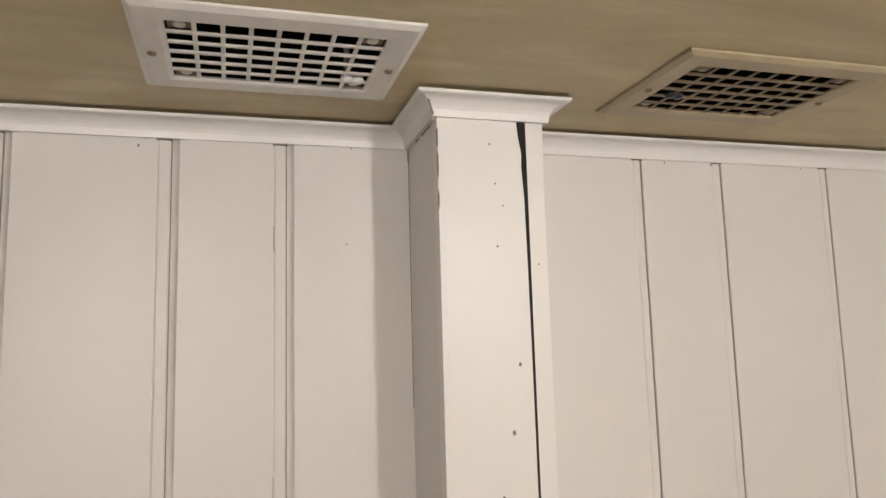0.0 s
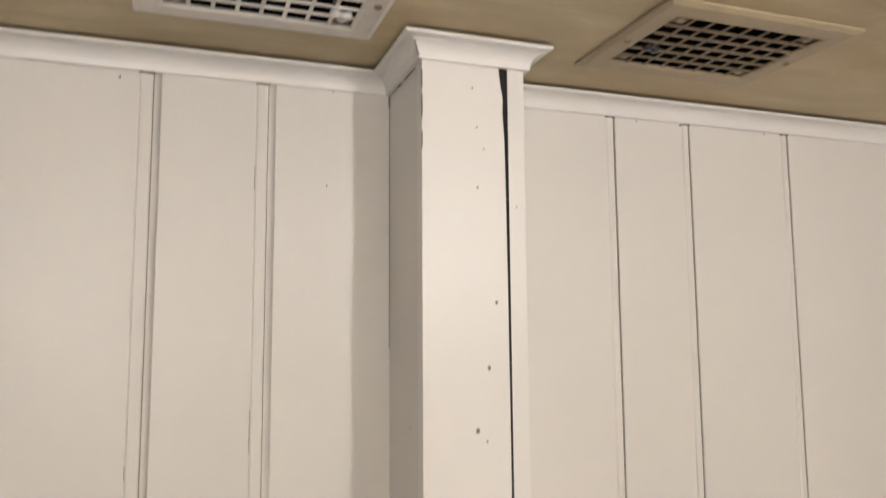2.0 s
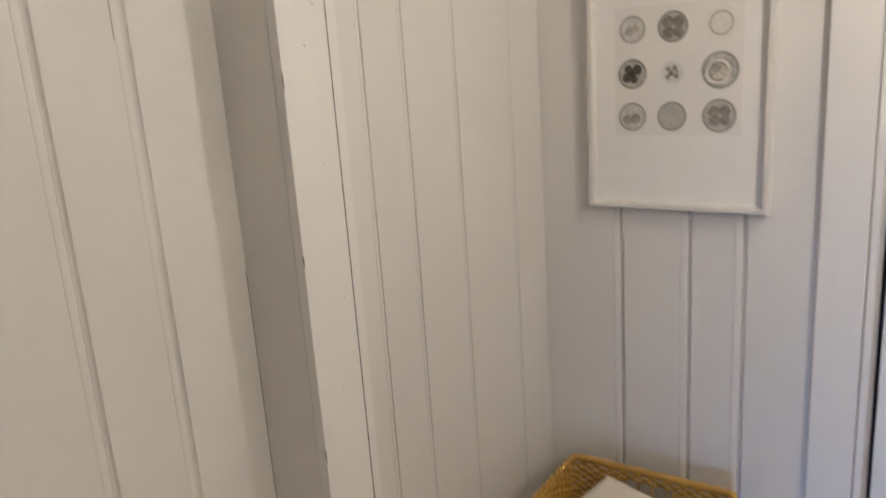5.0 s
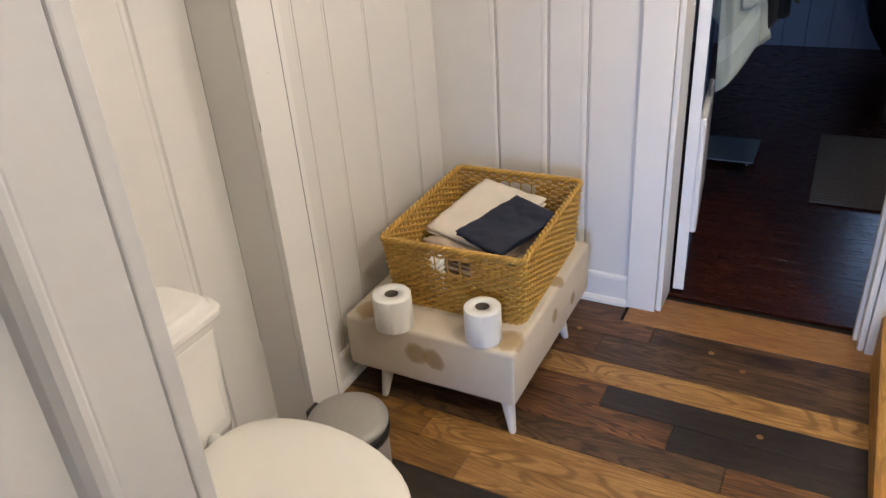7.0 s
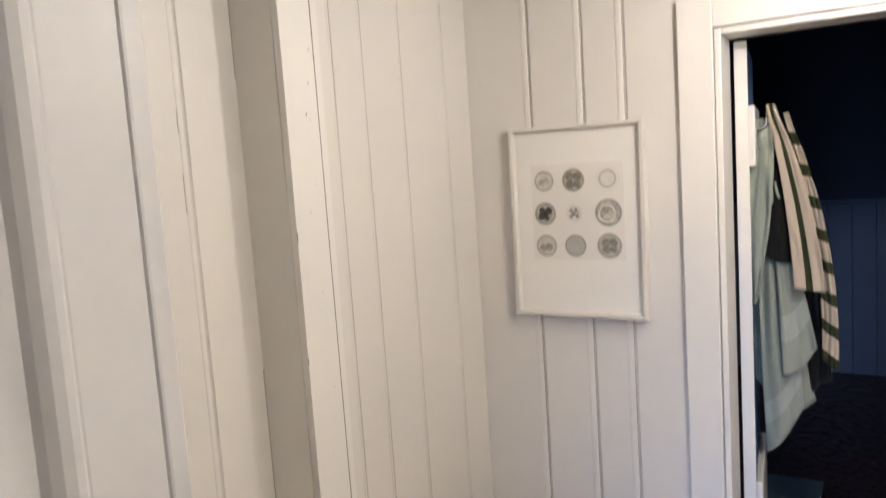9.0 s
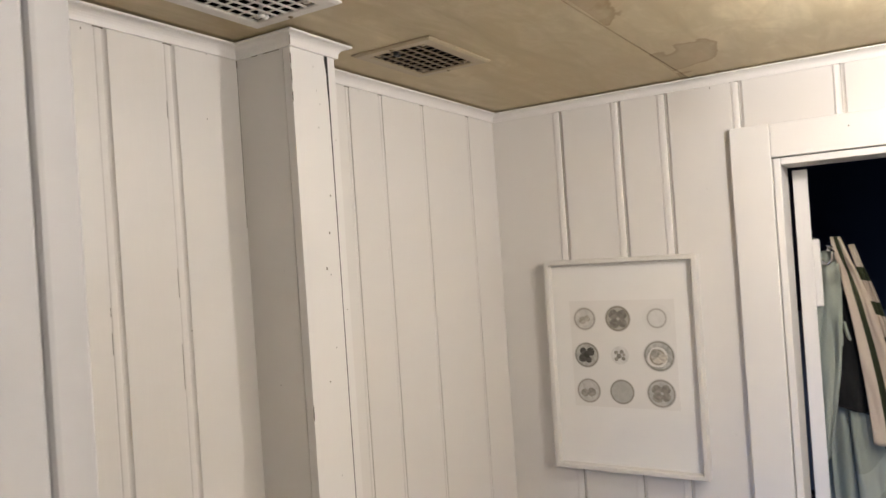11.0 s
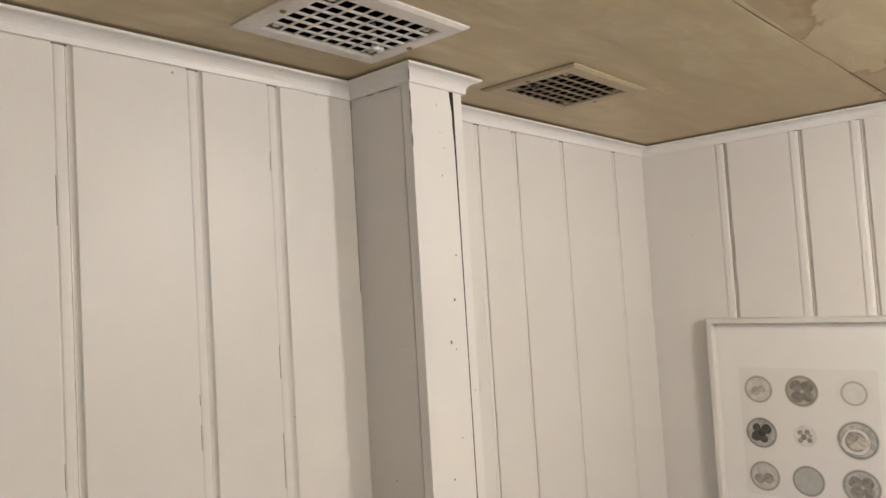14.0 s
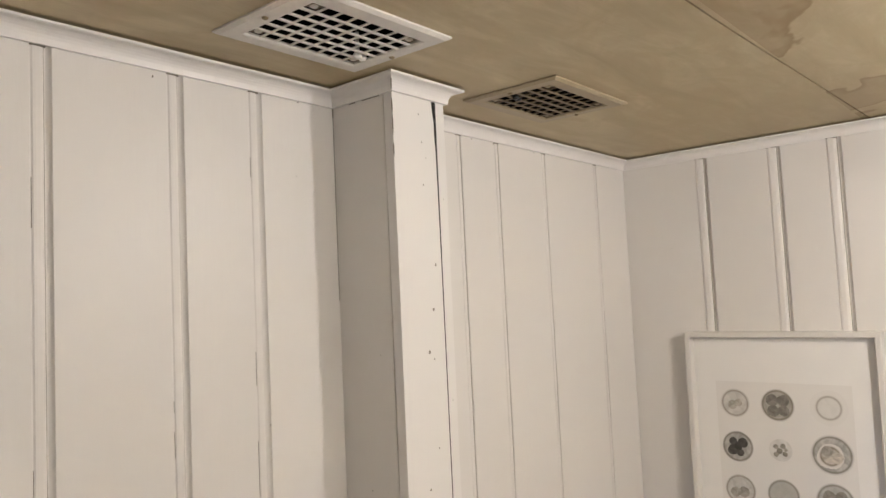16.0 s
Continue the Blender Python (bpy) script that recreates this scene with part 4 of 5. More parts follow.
def folded(name, label, at, w, d, layers, thick, rz, tilt, mat, seed, category="cloth"):
    """A folded cloth: soft layers with a rounded fold on one side and a sagging, rumpled top."""
    ob = thing(name, label, category, at)
    ob.matrix_world = pose(*at, tilt[0], tilt[1], rz)
    for L in range(layers):
        bm = bmesh.new()
        nx, ny = 28, 22
        off = 0.006 * noise.noise((seed, L, 0.5))
        grid = {}
        for top in (0, 1):
            for i in range(nx + 1):
                for j in range(ny + 1):
                    u, v = 2 * i / nx - 1, 2 * j / ny - 1
                    rim = max(0.0, 1 - max(abs(u), abs(v)) ** 10)
                    x, y = u * w / 2 + off, v * d / 2 + 0.5 * off
                    n = 0.0042 * noise.noise((x * 13 + seed, y * 13, L)) + 0.0022 * noise.noise((x * 40 + seed, y * 31, L))
                    z = L * thick + thick * (0.5 + (0.5 if top else -0.5) * (0.2 + 0.8 * rim)) + n * (1 + 0.3 * L)
                    x += 0.004 * noise.noise((v * 2, seed, L + 3))
                    y += 0.004 * noise.noise((u * 2, seed, L + 9))
                    grid[top, i, j] = bm.verts.new((x, y, z))
        for i in range(nx):
            for j in range(ny):
                for top in (0, 1):
                    bm.faces.new([grid[top, a, b] for a, b in ((i, j), (i + 1, j), (i + 1, j + 1), (i, j + 1))])
        for i in range(nx):
            for j in (0, ny):
                bm.faces.new([grid[0, i, j], grid[0, i + 1, j], grid[1, i + 1, j], grid[1, i, j]])
        for j in range(ny):
            for i in (0, nx):
                bm.faces.new([grid[0, i, j], grid[0, i, j + 1], grid[1, i, j + 1], grid[1, i, j]])
        part("fold", bm, mat, ob, "", True)
    return ob


folded("folded_cloth", "stack of folded taupe linen in the wicker basket", (1.04, 0.641, OT + 0.009), 0.34, 0.30, 7, 0.0165, -12, (0, 0), TAUPE_LINEN, 1.0)
folded("folded_cloth", "folded cream linen cloth lying askew in the basket", (1.065, 0.676, OT + 0.136), 0.31, 0.24, 2, 0.014, -14, (4, -9), CREAM_LINEN, 2.0)
folded("folded_cloth", "folded navy linen cloth on top of the pile in the basket", (0.990, 0.570, OT + 0.163), 0.262, 0.180, 2, 0.009, -22, (5, -6), NAVY_LINEN, 3.0)
folded("folded_cloth", "pale cloth end showing in the basket's hand hole", (0.785, 0.722, OT + 0.012), 0.06, 0.05, 9, 0.015, 5, (0, 0), PAPER, 4.0)


def roll(x, y, label, h=0.105, r=0.0545):
    t = thing("toilet_roll", label, "toilet roll", (x, y, OT - 0.003), "toilet rolls on the ottoman")
    part("tissue", lathe([(0.020, 0.0), (r - 0.003, 0.0), (r, 0.003), (r, h - 0.003), (r - 0.003, h), (0.020, h - 0.0005), (0.020, 0.0)], 48), PAPER, t, "", True)
    part("tube", lathe([(0.0198, 0.001), (0.0198, h - 0.002), (0.0184, h - 0.002), (0.0184, 0.001), (0.0198, 0.001)], 32), CARD_TUBE, t, "dark card tube", True)
    part("end_sheet", lathe_strip(r + 0.0005, h), PAPER, t, "loose end of the tissue", True)
    return t


def lathe_strip(r, h):
    bm = bmesh.new()
    rows = []
    for k in range(9):
        a = 3.6 + 0.9 * k / 8
        rr = r + 0.0010 * (k / 8) ** 2
        rows.append([bm.verts.new((rr * math.cos(a), rr * math.sin(a), z)) for z in (0.004, h - 0.004)])
    for a, b in zip(rows, rows[1:]):
        bm.faces.new((a[0], b[0], b[1], a[1]))
    return bm


roll(0.625, 0.769, "white toilet roll standing on the ottoman beside the wall")
roll(0.657, 0.509, "white toilet roll standing near the ottoman's corner", r=0.050)

# pedal bin
pbin = thing("pedal_bin", "small round pedal bin with a grey metal lid and black rim", "bin", (0.240, 0.676, 0.0))
part("body", lathe([(0, 0.0), (0.086, 0.0), (0.090, 0.006), (0.093, 0.245), (0.091, 0.247), (0.0, 0.247)], 40), BIN_STEEL, pbin, "", True)
part("rim", lathe([(0.094, 0.232), (0.0985, 0.234), (0.0985, 0.262), (0.094, 0.264), (0.0, 0.262)], 40), BIN_BLACK, pbin, "black plastic rim", True)
part("lid", lathe([(0.0975, 0.2645), (0.0985, 0.270), (0.095, 0.277), (0.080, 0.283), (0.05, 0.286), (0.0, 0.287)], 40), BIN_STEEL, pbin, "grey brushed metal lid", True)
part("hinge", soft_box(-0.02, 0.02, 0.093, 0.108, 0.235, 0.276, 0.003), BIN_BLACK, pbin)
part("pedal", soft_box(-0.022, 0.022, -0.125, -0.085, 0.012, 0.020, 0.003), BIN_BLACK, pbin)

# toilet
TX = -0.116
toilet = thing("toilet", "white close-coupled toilet with a stepped tank lid, seat cover down", "toilet", (TX, 0.0, 0.0))
toilet.scale = (1.0, 1.0, 0.955)


def rounded(w, d, cy, z, r=0.03, n=6):
    pts = []
    for sx, sy, a0 in ((1, 1, 0), (-1, 1, 90), (-1, -1, 180), (1, -1, 270)):
        for k in range(n + 1):
            a = radians(a0 + 90 * k / n)
            pts.append((sx * (w / 2 - r) + r * math.cos(a), cy + sy * (d / 2 - r) + r * math.sin(a), z))
    return pts


part("tank", loft([rounded(0.31, 0.15, 0.888, 0.395, 0.03), rounded(0.316, 0.155, 0.888, 0.42, 0.03), rounded(0.330, 0.166, 0.886, 0.66, 0.03), rounded(0.330, 0.166, 0.886, 0.672, 0.03)]), PORCELAIN, toilet, "", True)
part("tank_panel", loft([[(p[0], 0.8085 - 0.004 * k, p[1]) for p in [(x * s, 0.535 + z * s) for x, z in ((-0.13, -0.09), (0.13, -0.09), (0.13, 0.09), (-0.13, 0.09))]] for k, s in ((0, 1.0), (1, 0.97))]), PORCELAIN, toilet)
LID = [(0.380, 0.186, 0.668), (0.386, 0.190, 0.674), (0.388, 0.192, 0.684), (0.402, 0.205, 0.688), (0.412, 0.212, 0.697), (0.412, 0.212, 0.707), (0.402, 0.203, 0.714), (0.385, 0.188, 0.718), (0.378, 0.182, 0.726), (0.362, 0.168, 0.733), (0.30, 0.12, 0.736)]
part("tank_lid", loft([rounded(w - 0.036, d - 0.026, 0.882, z, 0.04, 14) for w, d, z in LID]), PORCELAIN, toilet, "stepped porcelain tank lid")


def bowl(k, w, back, front, z):
    """An egg-shaped ring: broad and square at the back, round at the front."""
    pts = []
    mid = back - 0.19 * (back - front) / 0.45
    for i in range(40):
        a = 2 * math.pi * i / 40
        c, s = math.cos(a), math.sin(a)
        y = mid + (s * (back - mid) if s > 0 else s * (mid - front))
        e = 0.6 if s > 0 else 1.0
        pts.append((w / 2 * math.copysign(abs(c) ** e, c), y, z))
    return pts


part("bowl", loft([bowl(0, 0.22, 0.82, 0.47, 0.0), bowl(0, 0.23, 0.82, 0.46, 0.02), bowl(0, 0.19, 0.80, 0.50, 0.10), bowl(0, 0.22, 0.80, 0.47, 0.2), bowl(0, 0.33, 0.79, 0.36, 0.34), bowl(0, 0.365, 0.785, 0.325, 0.375), bowl(0, 0.365, 0.785, 0.325, 0.394)]), PORCELAIN, toilet, "", True)
part("shelf", loft([rounded(0.23, 0.20, 0.86, 0.30, 0.03), rounded(0.26, 0.20, 0.86, 0.394, 0.03)]), PORCELAIN, toilet, "", True)
part("seat", loft([bowl(0, 0.370, 0.782, 0.318, 0.3945), bowl(0, 0.378, 0.785, 0.312, 0.402), bowl(0, 0.378, 0.785, 0.312, 0.418)]), SEAT_PLASTIC, toilet, "", True)
part("seat_cover", loft([bowl(0, 0.374, 0.784, 0.314, 0.4195), bowl(0, 0.384, 0.787, 0.306, 0.426), bowl(0, 0.384, 0.787, 0.306, 0.438), bowl(0, 0.370, 0.778, 0.316, 0.447), bowl(0, 0.28, 0.74, 0.38, 0.452)]), SEAT_PLASTIC, toilet, "white seat cover, closed", True)
for sx in (-1, 1):
    part("hinge", lathe([(0, 0.394), (0.016, 0.394), (0.016, 0.425), (0.012, 0.434), (0, 0.436)], 16, (sx * 0.075, 0.797, 0)), SEAT_PLASTIC, toilet, "", True)
part("flush_lever", soft_box(-0.16, -0.09, 0.792, 0.802, 0.612, 0.624, 0.004), CHROME, toilet)

# panelled door, standing open, hung on a post at the north wall
DOOR_EDGE, DOOR_TURN, DOOR_W, DOOR_T = (-0.481, 0.250), 106.0, 0.60, 0.035
leaf = thing("panelled_door", "white painted panelled door standing open, its shade put into a grey colour", "door", (*DOOR_EDGE, 0.0), rz=DOOR_TURN)
STILE = 0.108


def local_box(x0, x1, y0, y1, z0, z1, r=0.0025):
    return soft_box(x0, x1, y0, y1, z0, z1, r)


part("stile", local_box(0, DOOR_T, 0.0275, STILE, 0.012, 2.235, 0.003), SHADED_DOOR_PAINT, leaf)
part("stile", local_box(0, DOOR_T, DOOR_W - STILE, DOOR_W, 0.012, 2.235, 0.003), SHADED_DOOR_PAINT, leaf)
part("edge_strip", local_box(0.0, DOOR_T - 0.001, 0.0, 0.0250, 0.012, 2.235, 0.003), SHADED_DOOR_PAINT, leaf)
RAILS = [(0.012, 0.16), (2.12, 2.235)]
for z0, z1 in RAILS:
    part("rail", local_box(0.0004, DOOR_T - 0.0004, STILE + 0.0005, DOOR_W - STILE - 0.0005, z0, z1), SHADED_DOOR_PAINT, leaf)
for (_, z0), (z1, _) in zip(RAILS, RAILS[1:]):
    part("panel", local_box(0.012, DOOR_T - 0.012, STILE + 0.001, DOOR_W - STILE - 0.001, z0 + 0.001, z1 - 0.001), SHADED_DOOR_PAINT, leaf)
    for side in (0, 1):
        y = STILE + 0.001 if side == 0 else DOOR_W - STILE - 0.001
        bm = bmesh.new()
        s = 1 if side == 0 else -1
        prof = [(0.012, 0.0), (0.001, 0.0), (-0.004, 0.003 * s), (-0.0065, 0.008 * s), (-0.006, 0.014 * s), (-0.002, 0.020 * s), (0.005, 0.024 * s), (0.012, 0.026 * s)]
        lo, hi = [bm.verts.new((x, y + d, z0 + 0.002)) for x, d in prof], [bm.verts.new((x, y + d, z1 - 0.002)) for x, d in prof]
        for k in range(len(prof)):
            j = (k + 1) % len(prof)
            bm.faces.new((lo[k], lo[j], hi[j], hi[k]))
        bm.faces.new(lo), bm.faces.new(hi)
        part("panel_moulding", bm, SHADED_DOOR_PAINT, leaf)
for z in (0.25, 1.0, 1.75):
    part("hinge", lathe([(0, 0), (0.006, 0), (0.006, 0.08), (0, 0.08)], 12, (-0.006, DOOR_W + 0.004, z)), SCREW, leaf)
a = radians(DOOR_TURN)
hx, hy = DOOR_EDGE[0] - math.sin(a) * (DOOR_W + 0.012), DOOR_EDGE[1] + math.cos(a) * (DOOR_W + 0.012)
part("core", local_box(0.008, DOOR_T - 0.006, 0.024, 0.0285, 0.014, 2.233, 0.0005), SHADED_DOOR_PAINT, leaf)
wall("wall_partition", [(hx - 0.11, hx - 0.008, hy - 0.03, NORTH, 0, CEIL)], HALL_PLASTER, "plain pale partition carrying the open door")

# honey pine board on the floor by the doorway
pine = thing("pine_ramp_board", "honey-coloured pine board lying low along the floor edge", "board")
bm = bmesh.new()
for x, z in ((0.30, 0.015), (1.30, 0.178)):
    for y in (-0.456, -0.66):
        bm.verts.new((x, y, 0.0)), bm.verts.new((x, y, z))
bm.verts.ensure_lookup_table()
V = bm.verts
for f in ((0, 1, 3, 2), (4, 6, 7, 5), (0, 4, 5, 1), (2, 3, 7, 6), (0, 2, 6, 4), (1, 5, 7, 3)):
    bm.faces.new([V[i] for i in f])
bmesh.ops.recalc_face_normals(bm, faces=bm.faces)
bmesh.ops.bevel(bm, geom=list(bm.edges), offset=0.003, segments=2, affect="EDGES")
part("board", bm, HONEY, pine)

# ---------------------------------------------------------------- the room beyond the doorway
FX, FN, FS, FC = 5.10, 1.7, -2.4, 2.45
wall("wall_far_east", [(FX, FX + 0.1, FS, FN, 0, 1.08), (FX, FX + 0.1, FS, -1.38, 1.08, 1.92), (FX, FX + 0.1, -0.58, FN, 1.08, 1.92), (FX, FX + 0.1, FS, FN, 1.92, FC)], NAVY_WALL, "dark navy wall of the far bathroom")
wall("wall_far_north", [(EAST + 0.12, FX, FN, FN + 0.1, 0, FC)], NAVY_WALL, "dark navy wall beyond the open blue door")
wall("wall_far_south", [(EAST + 0.12, FX, FS - 0.1, FS, 0, FC)], NAVY_WALL, "dark navy wall of the far bathroom")
wall("wall_far_west", [(EAST + 0.121, EAST + 0.135, DOOR_N + 0.004, FN, 0, FC), (EAST + 0.121, EAST + 0.135, FS, DOOR_S - 0.004, 0, FC), (EAST + 0.121, EAST + 0.135, DOOR_S, DOOR_N, DOOR_H, FC)], NAVY_WALL, "dark navy side of the partition")
bm = bmesh.new()
box(bm, EAST + 0.12, FX + 0.1, FS - 0.1, FN + 0.1, FC, FC + 0.05)
tagged(part("ceiling_far", bm, DARK_PLASTER), "dim plaster ceiling of the far room", "ceiling", kind="structure")
wains = thing("wainscot", "grey-blue boarded wainscot with a cap rail", "wainscot", kind="structure")
y = FS + 0.002
while y < FN - 0.2:
    w = 0.15
    if not (-1.54 < y < -0.57):
        part("board", soft_box(FX - 0.014, FX - 0.001, y, y + w - 0.0012, 0.0, 1.235, 0.003, 1), BLUE_WALL, wains)
    else:
        part("board", soft_box(FX - 0.014, FX - 0.001, y, y + w - 0.0012, 0.0, 1.07, 0.003, 1), BLUE_WALL, wains)
    y += w
part("cap_rail", soft_box(FX - 0.03, FX - 0.001, -0.56, FN - 0.01, 1.237, 1.262, 0.004), BLUE_WALL, wains)

# leaf of the doorway, open against the hall of towels
far_door = thing("blue_door", "door with a white edge and blue face, standing open with towels on it", "door", (EAST + 0.14, 0.131, 0.0), rz=6.3)
part("leaf", soft_box(0.004, 0.55, 0.004, 0.034, 0.012, 1.985, 0.002), BLUE_DOOR, far_door, "blue painted door face")
part("edge", soft_box(0.0, 0.0038, 0.0, 0.036, 0.012, 1.985, 0.0008), TRIM_PAINT, far_door, "white painted door edge")
hooks = part("hook_rail", soft_box(0.006, 0.42, -0.0185, 0.0035, 1.618, 1.798, 0.005, 3), TRIM_PAINT, far_door, "white board with coat hooks")
for x in (0.06, 0.20, 0.34):
    bm = bmesh.new()
    tube(bm, [(x, -0.018, 1.735), (x, -0.034, 1.727), (x, -0.046, 1.737), (x, -0.050, 1.760), (x, -0.047, 1.775)], 0.0045, 8)
    part("hook", bm, CHROME, hooks, "chrome coat hook", True)
part("lower_board", soft_box(0.006, 0.46, -0.020, 0.0035, 0.235, 0.64, 0.009, 3), TRIM_PAINT, far_door, "white board low on the door")


def hanging(name, label, left, right, zt, zl, zr, x0, folds, amp, mat, seed, bow=0.0, stripe=0.0, lean=0.0, category="towel", band=None):
    """A cloth hung from a hook: gathered at the top, opening into folds. left and right are its sides (y at top, middle, foot);
    zl and zr are the heights of its foot's two corners."""
    ob = thing(name, label, category, (0, 0.004, -0.016))
    bm = bmesh.new()
    uvl = bm.loops.layers.uv.new("uv")
    nu, nv = 40, 46
    g, uvs = [], {}

    def side(p, t):
        a, b, c = p
        return (1 - t) ** 2 * a + 2 * t * (1 - t) * (2 * b - 0.5 * (a + c)) + t * t * c
    for j in range(nv + 1):
        row = []
        t = j / nv
        for i in range(nu + 1):
            u = i / nu
            yl, yr = side(left, t), side(right, t)
            zb = zl + (zr - zl) * u + bow * math.sin(math.pi * u)
            z = zt + (zb - zt) * t
            open_ = 0.25 + 0.75 * min(1, t * 1.6)
            ph = 2 * math.pi * folds * u + seed + 0.8 * noise.noise((u * 3, t * 2, seed))
            y = yl + (yr - yl) * u + amp * 0.25 * math.sin(ph * 0.7 + 2 * t) * open_
            x = x0 + lean * t + amp * open_ * math.sin(ph) + 0.010 * noise.noise((u * 4, t * 5, seed + 7)) - 0.03 * math.sin(math.pi * min(1, t * 6)) * (1 - t)
            v = bm.verts.new((x, y, z))
            row.append(v)
            uvs[v] = (u * stripe if stripe >= 0 else -t * stripe, t)
        g.append(row)
    for j in range(nv):
        for i in range(nu):
            f = bm.faces.new((g[j][i], g[j][i + 1], g[j + 1][i + 1], g[j + 1][i]))
            f.material_index = 1 if band and band[0] < (j + 0.5) / nv < band[1] else 0
            for l in f.loops:
                l[uvl].uv = uvs[l.vert]
    sheet = part("sheet", bm, mat, ob, "", True)
    if band:
        sheet.data.materials.append(band[2])
    so = sheet.modifiers.new("thick", "SOLIDIFY")
    so.thickness, so.offset = 0.005, 0
    return ob


hanging("towel", "sage green terry towel hanging in loose folds", (0.125, 0.152, 0.155), (0.085, 0.062, -0.020), 1.775, 0.92, 0.86, 1.735, 2.2, 0.018, SAGE, 0.4, -0.06, category="towel", band=(0.80, 0.87, SAGE_BAND))
hanging("towel", "sage green towel corner hanging lower, with a woven band", (0.122, 0.132, 0.118), (0.100, 0.045, 0.000), 1.770, 0.69, 0.86, 1.680, 1.1, 0.012, SAGE, 2.1, -0.02, category="towel", band=(0.84, 0.91, SAGE_BAND))
hanging("towel", "outer fold of a sage green towel", (0.092, 0.075, 0.062), (0.075, 0.015, -0.036), 1.60, 0.965, 1.06, 1.655, 1.0, 0.006, SAGE, 4.0, -0.03, category="towel", band=(0.70, 0.82, SAGE_BAND))
hanging("towel", "gathered sage green towel hanging from the hook", (0.126, 0.150, 0.149), (0.074, 0.082, 0.122), 1.775, 1.20, 1.24, 1.620, 2.0, 0.005, SAGE, 5.2, -0.02, category="towel")
hanging("black_garment", "black knitted garment hanging among the towels", (0.106, 0.108, 0.112), (0.060, 0.028, 0.015), 1.76, 1.345, 1.32, 1.642, 1.3, 0.010, BLACK_CLOTH, 1.0, category="garment")
hanging("black_garment", "long black garment hanging behind the towels", (0.05, 0.02, 0.0), (0.02, -0.04, -0.065), 1.70, 0.88, 0.93, 1.765, 1.4, 0.013, BLACK_CLOTH, 3.0, category="garment")
hanging("striped_towel", "cream and dark green striped towel draped over the hook", (0.090, 0.045, 0.020), (0.066, -0.020, -0.062), 1.815, 1.250, 1.242, 1.612, 0.8, 0.005, STRIPED, 0.2, stripe=1.62, category="towel")
hanging("striped_towel", "cream and green striped towel end with slanting bands", (0.052, -0.030, -0.046), (0.040, -0.066, -0.090), 1.79, 1.01, 0.975, 1.700, 0.8, 0.006, STRIPED, 0.9, stripe=-8.0, category="towel")

# roll-top bath
bath = thing("bathtub", "dark freestanding roll-top bathtub with a pale rim", "bathtub", (4.35, -1.00, 0.0))


def oval(w, l, z, n=40):
    return [(w / 2 * math.copysign(abs(math.cos(a)) ** 0.85, math.cos(a)), l / 2 * math.copysign(abs(math.sin(a)) ** 0.85, math.sin(a)), z) for a in [2 * math.pi * k / n for k in range(n)]]


part("shell", loft([oval(0.38, 0.95, 0.13), oval(0.46, 1.08, 0.16), oval(0.58, 1.28, 0.32), oval(0.66, 1.42, 0.52), oval(0.70, 1.48, 0.605)]), TUB_OUT, bath, "dark outer shell", True)
bm = bmesh.new()
pts = oval(0.735, 1.52, 0.615, 64)
tube(bm, pts, 0.024, 10, True)
part("rim", bm, TUB_IN, bath, "rolled white rim", True)
inner = loft([oval(0.70, 1.48, 0.618), oval(0.62, 1.38, 0.50), oval(0.50, 1.2, 0.28), oval(0.40, 1.0, 0.2)])
inner.faces.ensure_lookup_table()
cap = max(inner.faces, key=lambda f: (len(f.verts) > 4, f.calc_center_median().z))
inner.faces.remove(cap)
part("basin", inner, TUB_IN, bath, "white enamelled basin", True)
for sx in (-1, 1):
    for sy in (-1, 1):
        part("foot", lathe([(0, 0), (0.035, 0), (0.03, 0.02), (0.018, 0.06), (0.03, 0.12), (0.045, 0.16), (0, 0.16)], 16, (sx * 0.2, sy * 0.45, 0)), TUB_IN, bath, "", True)

# rug and scale
rug = thing("bath_mat", "grey-brown woven mat on the dark floor", "rug")
bm = soft_box(2.405, 3.256, -0.93, -0.212, 0.003, 0.014, 0.004)
part("weave", bm, RUG, rug)
for k in range(27):
    x = 2.42 + k * 0.03
    part("rib", soft_box(x, x + 0.018, -0.925, -0.217, 0.0135, 0.0170, 0.0012, 1), RUG, rug)
bscale = thing("bathroom_scale", "flat grey glass bathroom scale on the floor", "scale", (2.87, 0.20, 0.003))
part("plate", soft_box(-0.16, 0.16, -0.15, 0.15, 0.022, 0.030, 0.004), GLASS_GREY, bscale)
for sx in (-1, 1):
    for sy in (-1, 1):
        part("foot", lathe([(0, 0), (0.016, 0), (0.022, 0.004), (0.020, 0.022), (0, 0.022)], 16, (sx * 0.13, sy * 0.12, 0)), CHROME, bscale, "", True)

# window frames
for nm, x, (y0, y1, z0, z1) in (("window_1", WEST - 0.05, HW), ("window_2", FX + 0.05, (-1.38, -0.58, 1.08, 1.92))):
    win = thing(nm, "white painted window frame with daylight outside", "window", kind="structure")
    part("window_frame", soft_box(x - 0.03, x + 0.03, y0 + 0.001, y0 + 0.04, z0 + 0.001, z1 - 0.001), TRIM_PAINT, win)
    part("window_frame", soft_box(x - 0.03, x + 0.03, y1 - 0.04, y1 - 0.001, z0 + 0.001, z1 - 0.001), TRIM_PAINT, win)
    part("window_sill", soft_box(x - 0.045, x + 0.045, y0 + 0.041, y1 - 0.041, z0 + 0.001, z0 + 0.03), TRIM_PAINT, win)

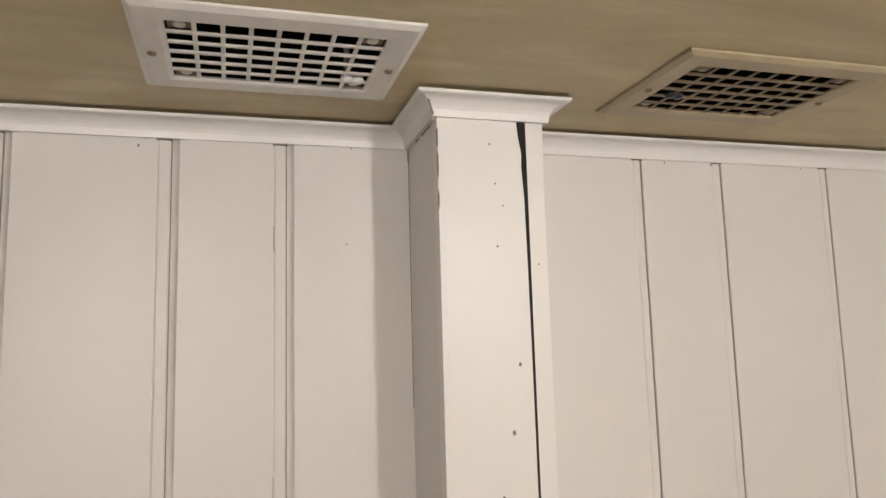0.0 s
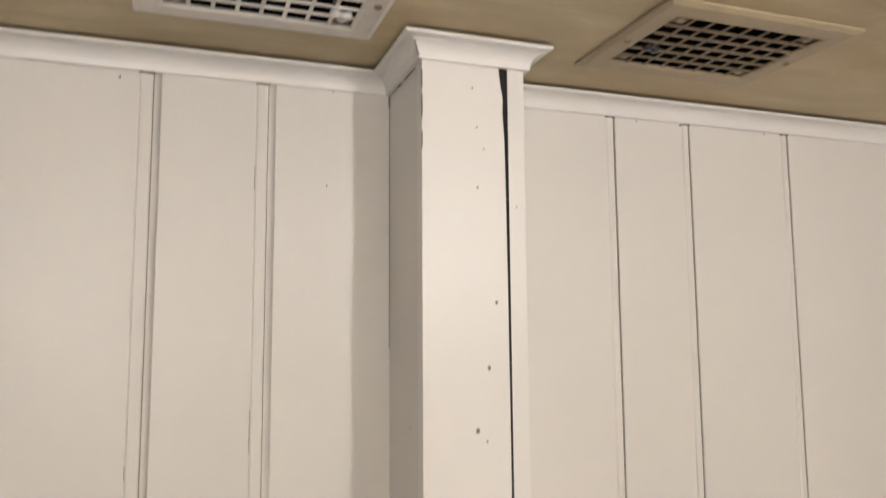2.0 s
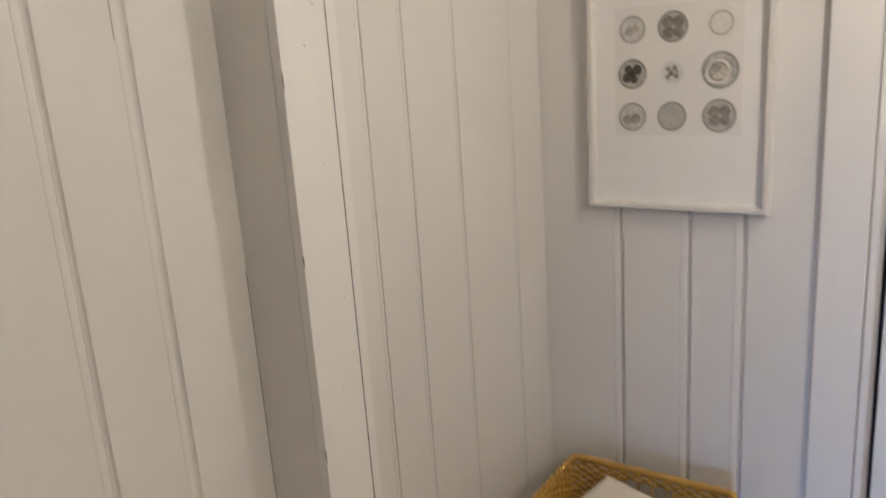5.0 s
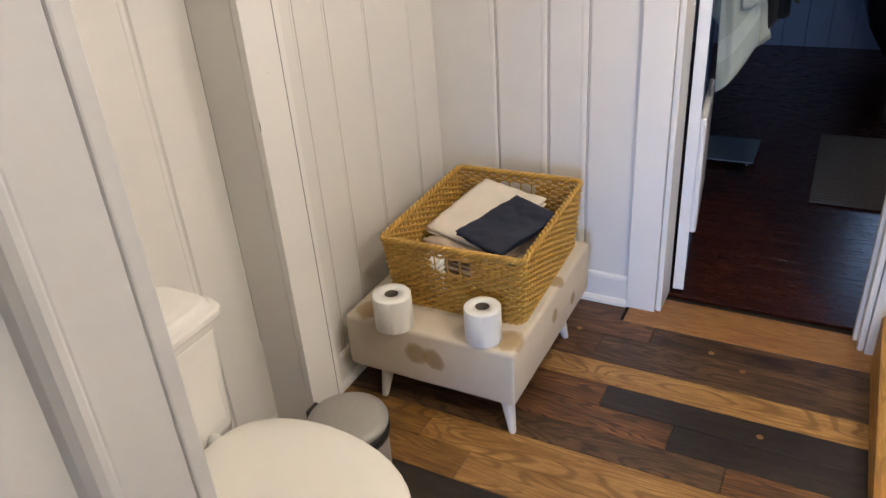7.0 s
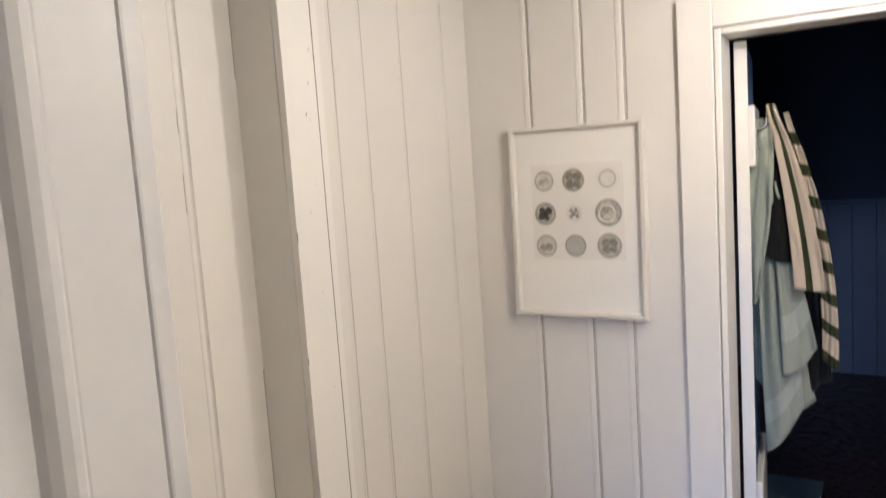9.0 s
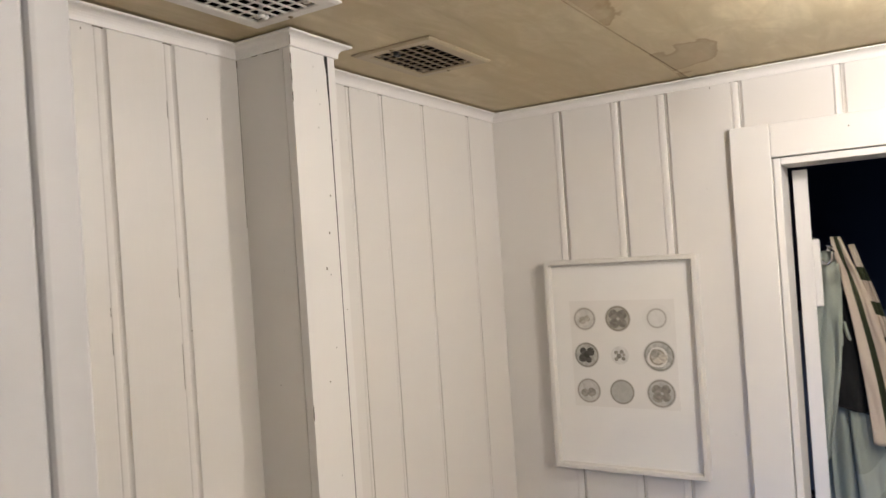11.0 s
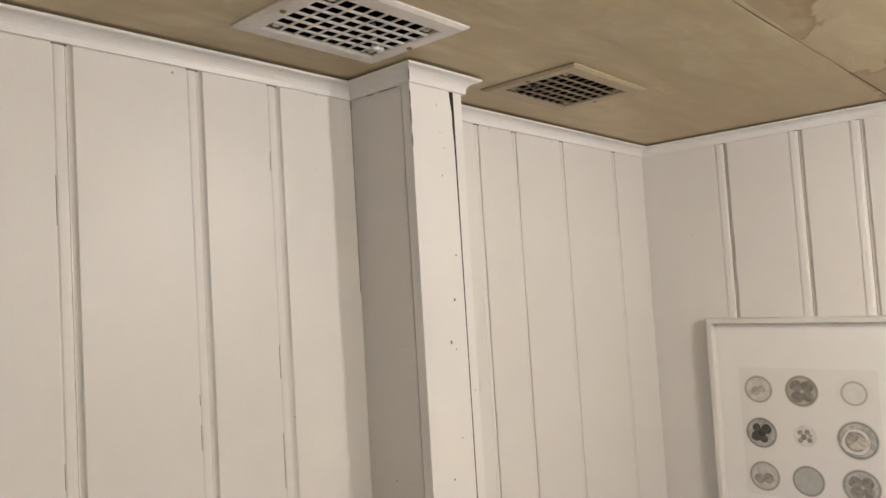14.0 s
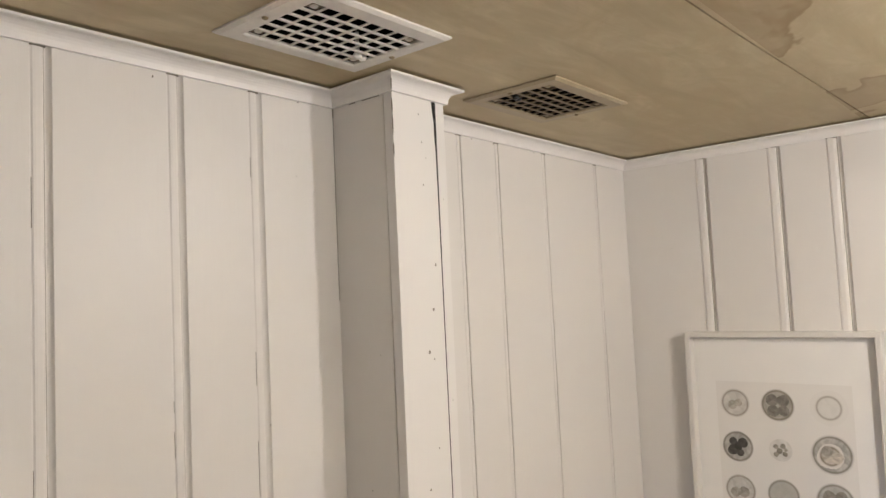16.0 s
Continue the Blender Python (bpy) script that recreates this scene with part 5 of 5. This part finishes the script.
# ---------------------------------------------------------------- floors, plank by plank
LEAN_FLOOR = -0.5        # the planks run a little off square
floor = wall("floor", [(WEST, EAST + 0.12, SOUTH, NORTH + 0.05, -0.06, -0.013)], CRACK, "dark and light reclaimed wood plank floor")
floor["category"] = "floor"
o, bk, br, g, wd = OAK_FLOOR, BLACK_FLOOR, BROWN_FLOOR, GOLD_FLOOR, WEATHERED
# rows from the doorway inwards: the width, and lengths of boards from the north end with their wood
NEAR_ROWS = [(0.100, [(0.845, br), (0.9, wd), (0.8, br)]), (0.140, [(0.700, br), (1.0, wd), (0.7, bk)]), (0.105, [(1.75, o), (0.6, br)]),
             (0.100, [(0.784, br), (1.1, bk), (0.5, o)]), (0.104, [(0.995, br), (0.9, bk), (0.5, br)]), (0.098, [(1.15, wd), (0.7, br), (0.5, o)]),
             (0.112, [(0.36, g), (1.5, o), (0.6, bk)]), (0.108, [(0.52, g), (0.9, o), (0.8, br)]), (0.110, [(0.7, bk), (0.9, wd), (0.8, o)])]
woods = [o, bk, br, g, wd]
prng = random.Random(11)
mesh_cache = {}
x = 1.265


def plank(parent, cx, cy, w, l, mat, turn, thick=0.012, gap=0.0012, eased=0.0012):
    key = (round(w, 4), round(l, 3), mat.name, turn)
    if key not in mesh_cache:
        mesh_cache[key] = finish(soft_box(-w / 2 + gap / 2, w / 2 - gap / 2, -l / 2 + gap / 2, l / 2 - gap / 2, -thick, 0, eased, 1), "plank", mat)
    ob = new("plank", mesh_cache[key])
    ob.parent = parent
    ob.matrix_local = pose(cx, cy, prng.uniform(-0.0006, 0.0), 0, 0, turn)
    return ob


t = math.tan(radians(-LEAN_FLOOR))
for r in range(44):
    if r < len(NEAR_ROWS):
        w, seq = NEAR_ROWS[r]
    else:
        w = prng.choice((0.07, 0.086, 0.086, 0.1))
        seq = []
        while sum(s[0] for s in seq) < 2.6:
            seq.append((prng.choice((0.4, 0.55, 0.7, 0.9)), prng.choice(woods)))
    x -= w
    if x < WEST:
        break
    y = NORTH + 0.03
    for l, mat in seq:
        l = min(l, y - SOUTH)
        if l > 0.03:
            cy = y - l / 2
            plank(floor, x + w / 2 + t * (cy - 0.1), cy, w, l, mat, LEAN_FLOOR)
        y -= l
plank(floor, 1.352, -0.12, 0.184, 0.80, THRESHOLD_OAK, LEAN_FLOOR, thick=0.010).location.z = 0.001
plank(floor, 1.305, 0.65, 0.092, 0.72, BROWN_FLOOR, LEAN_FLOOR).location.z = -0.0015
for x_, y_ in ((1.13, -0.12), (0.975, -0.35), (1.17, 0.40), (1.19, -0.02), (0.86, -0.2)):
    part("wooden_plug", lathe([(0, 0.0008), (0.009, 0.0006), (0.0095, -0.002)], 14, (x_, y_, 0)), OAK_FLOOR, floor)

floor_far = wall("floor_far", [(EAST + 0.115, FX, FS, FN, -0.06, -0.013)], CRACK, "dark cherry plank floor, glossy")
floor_far["category"] = "floor"
xx = EAST + 0.155
while xx < FX:
    yy = FS + prng.uniform(-0.4, 0.0)
    while yy < FN:
        l = prng.choice((0.9, 1.2, 1.5))
        y0, y1 = max(yy, FS), min(yy + l, FN)
        if y1 - y0 > 0.05:
            plank(floor_far, xx, (y0 + y1) / 2, 0.075, round(y1 - y0, 2), CHERRY, 0.0, gap=0.0004, eased=0.0002)
        yy += l
    xx += 0.075
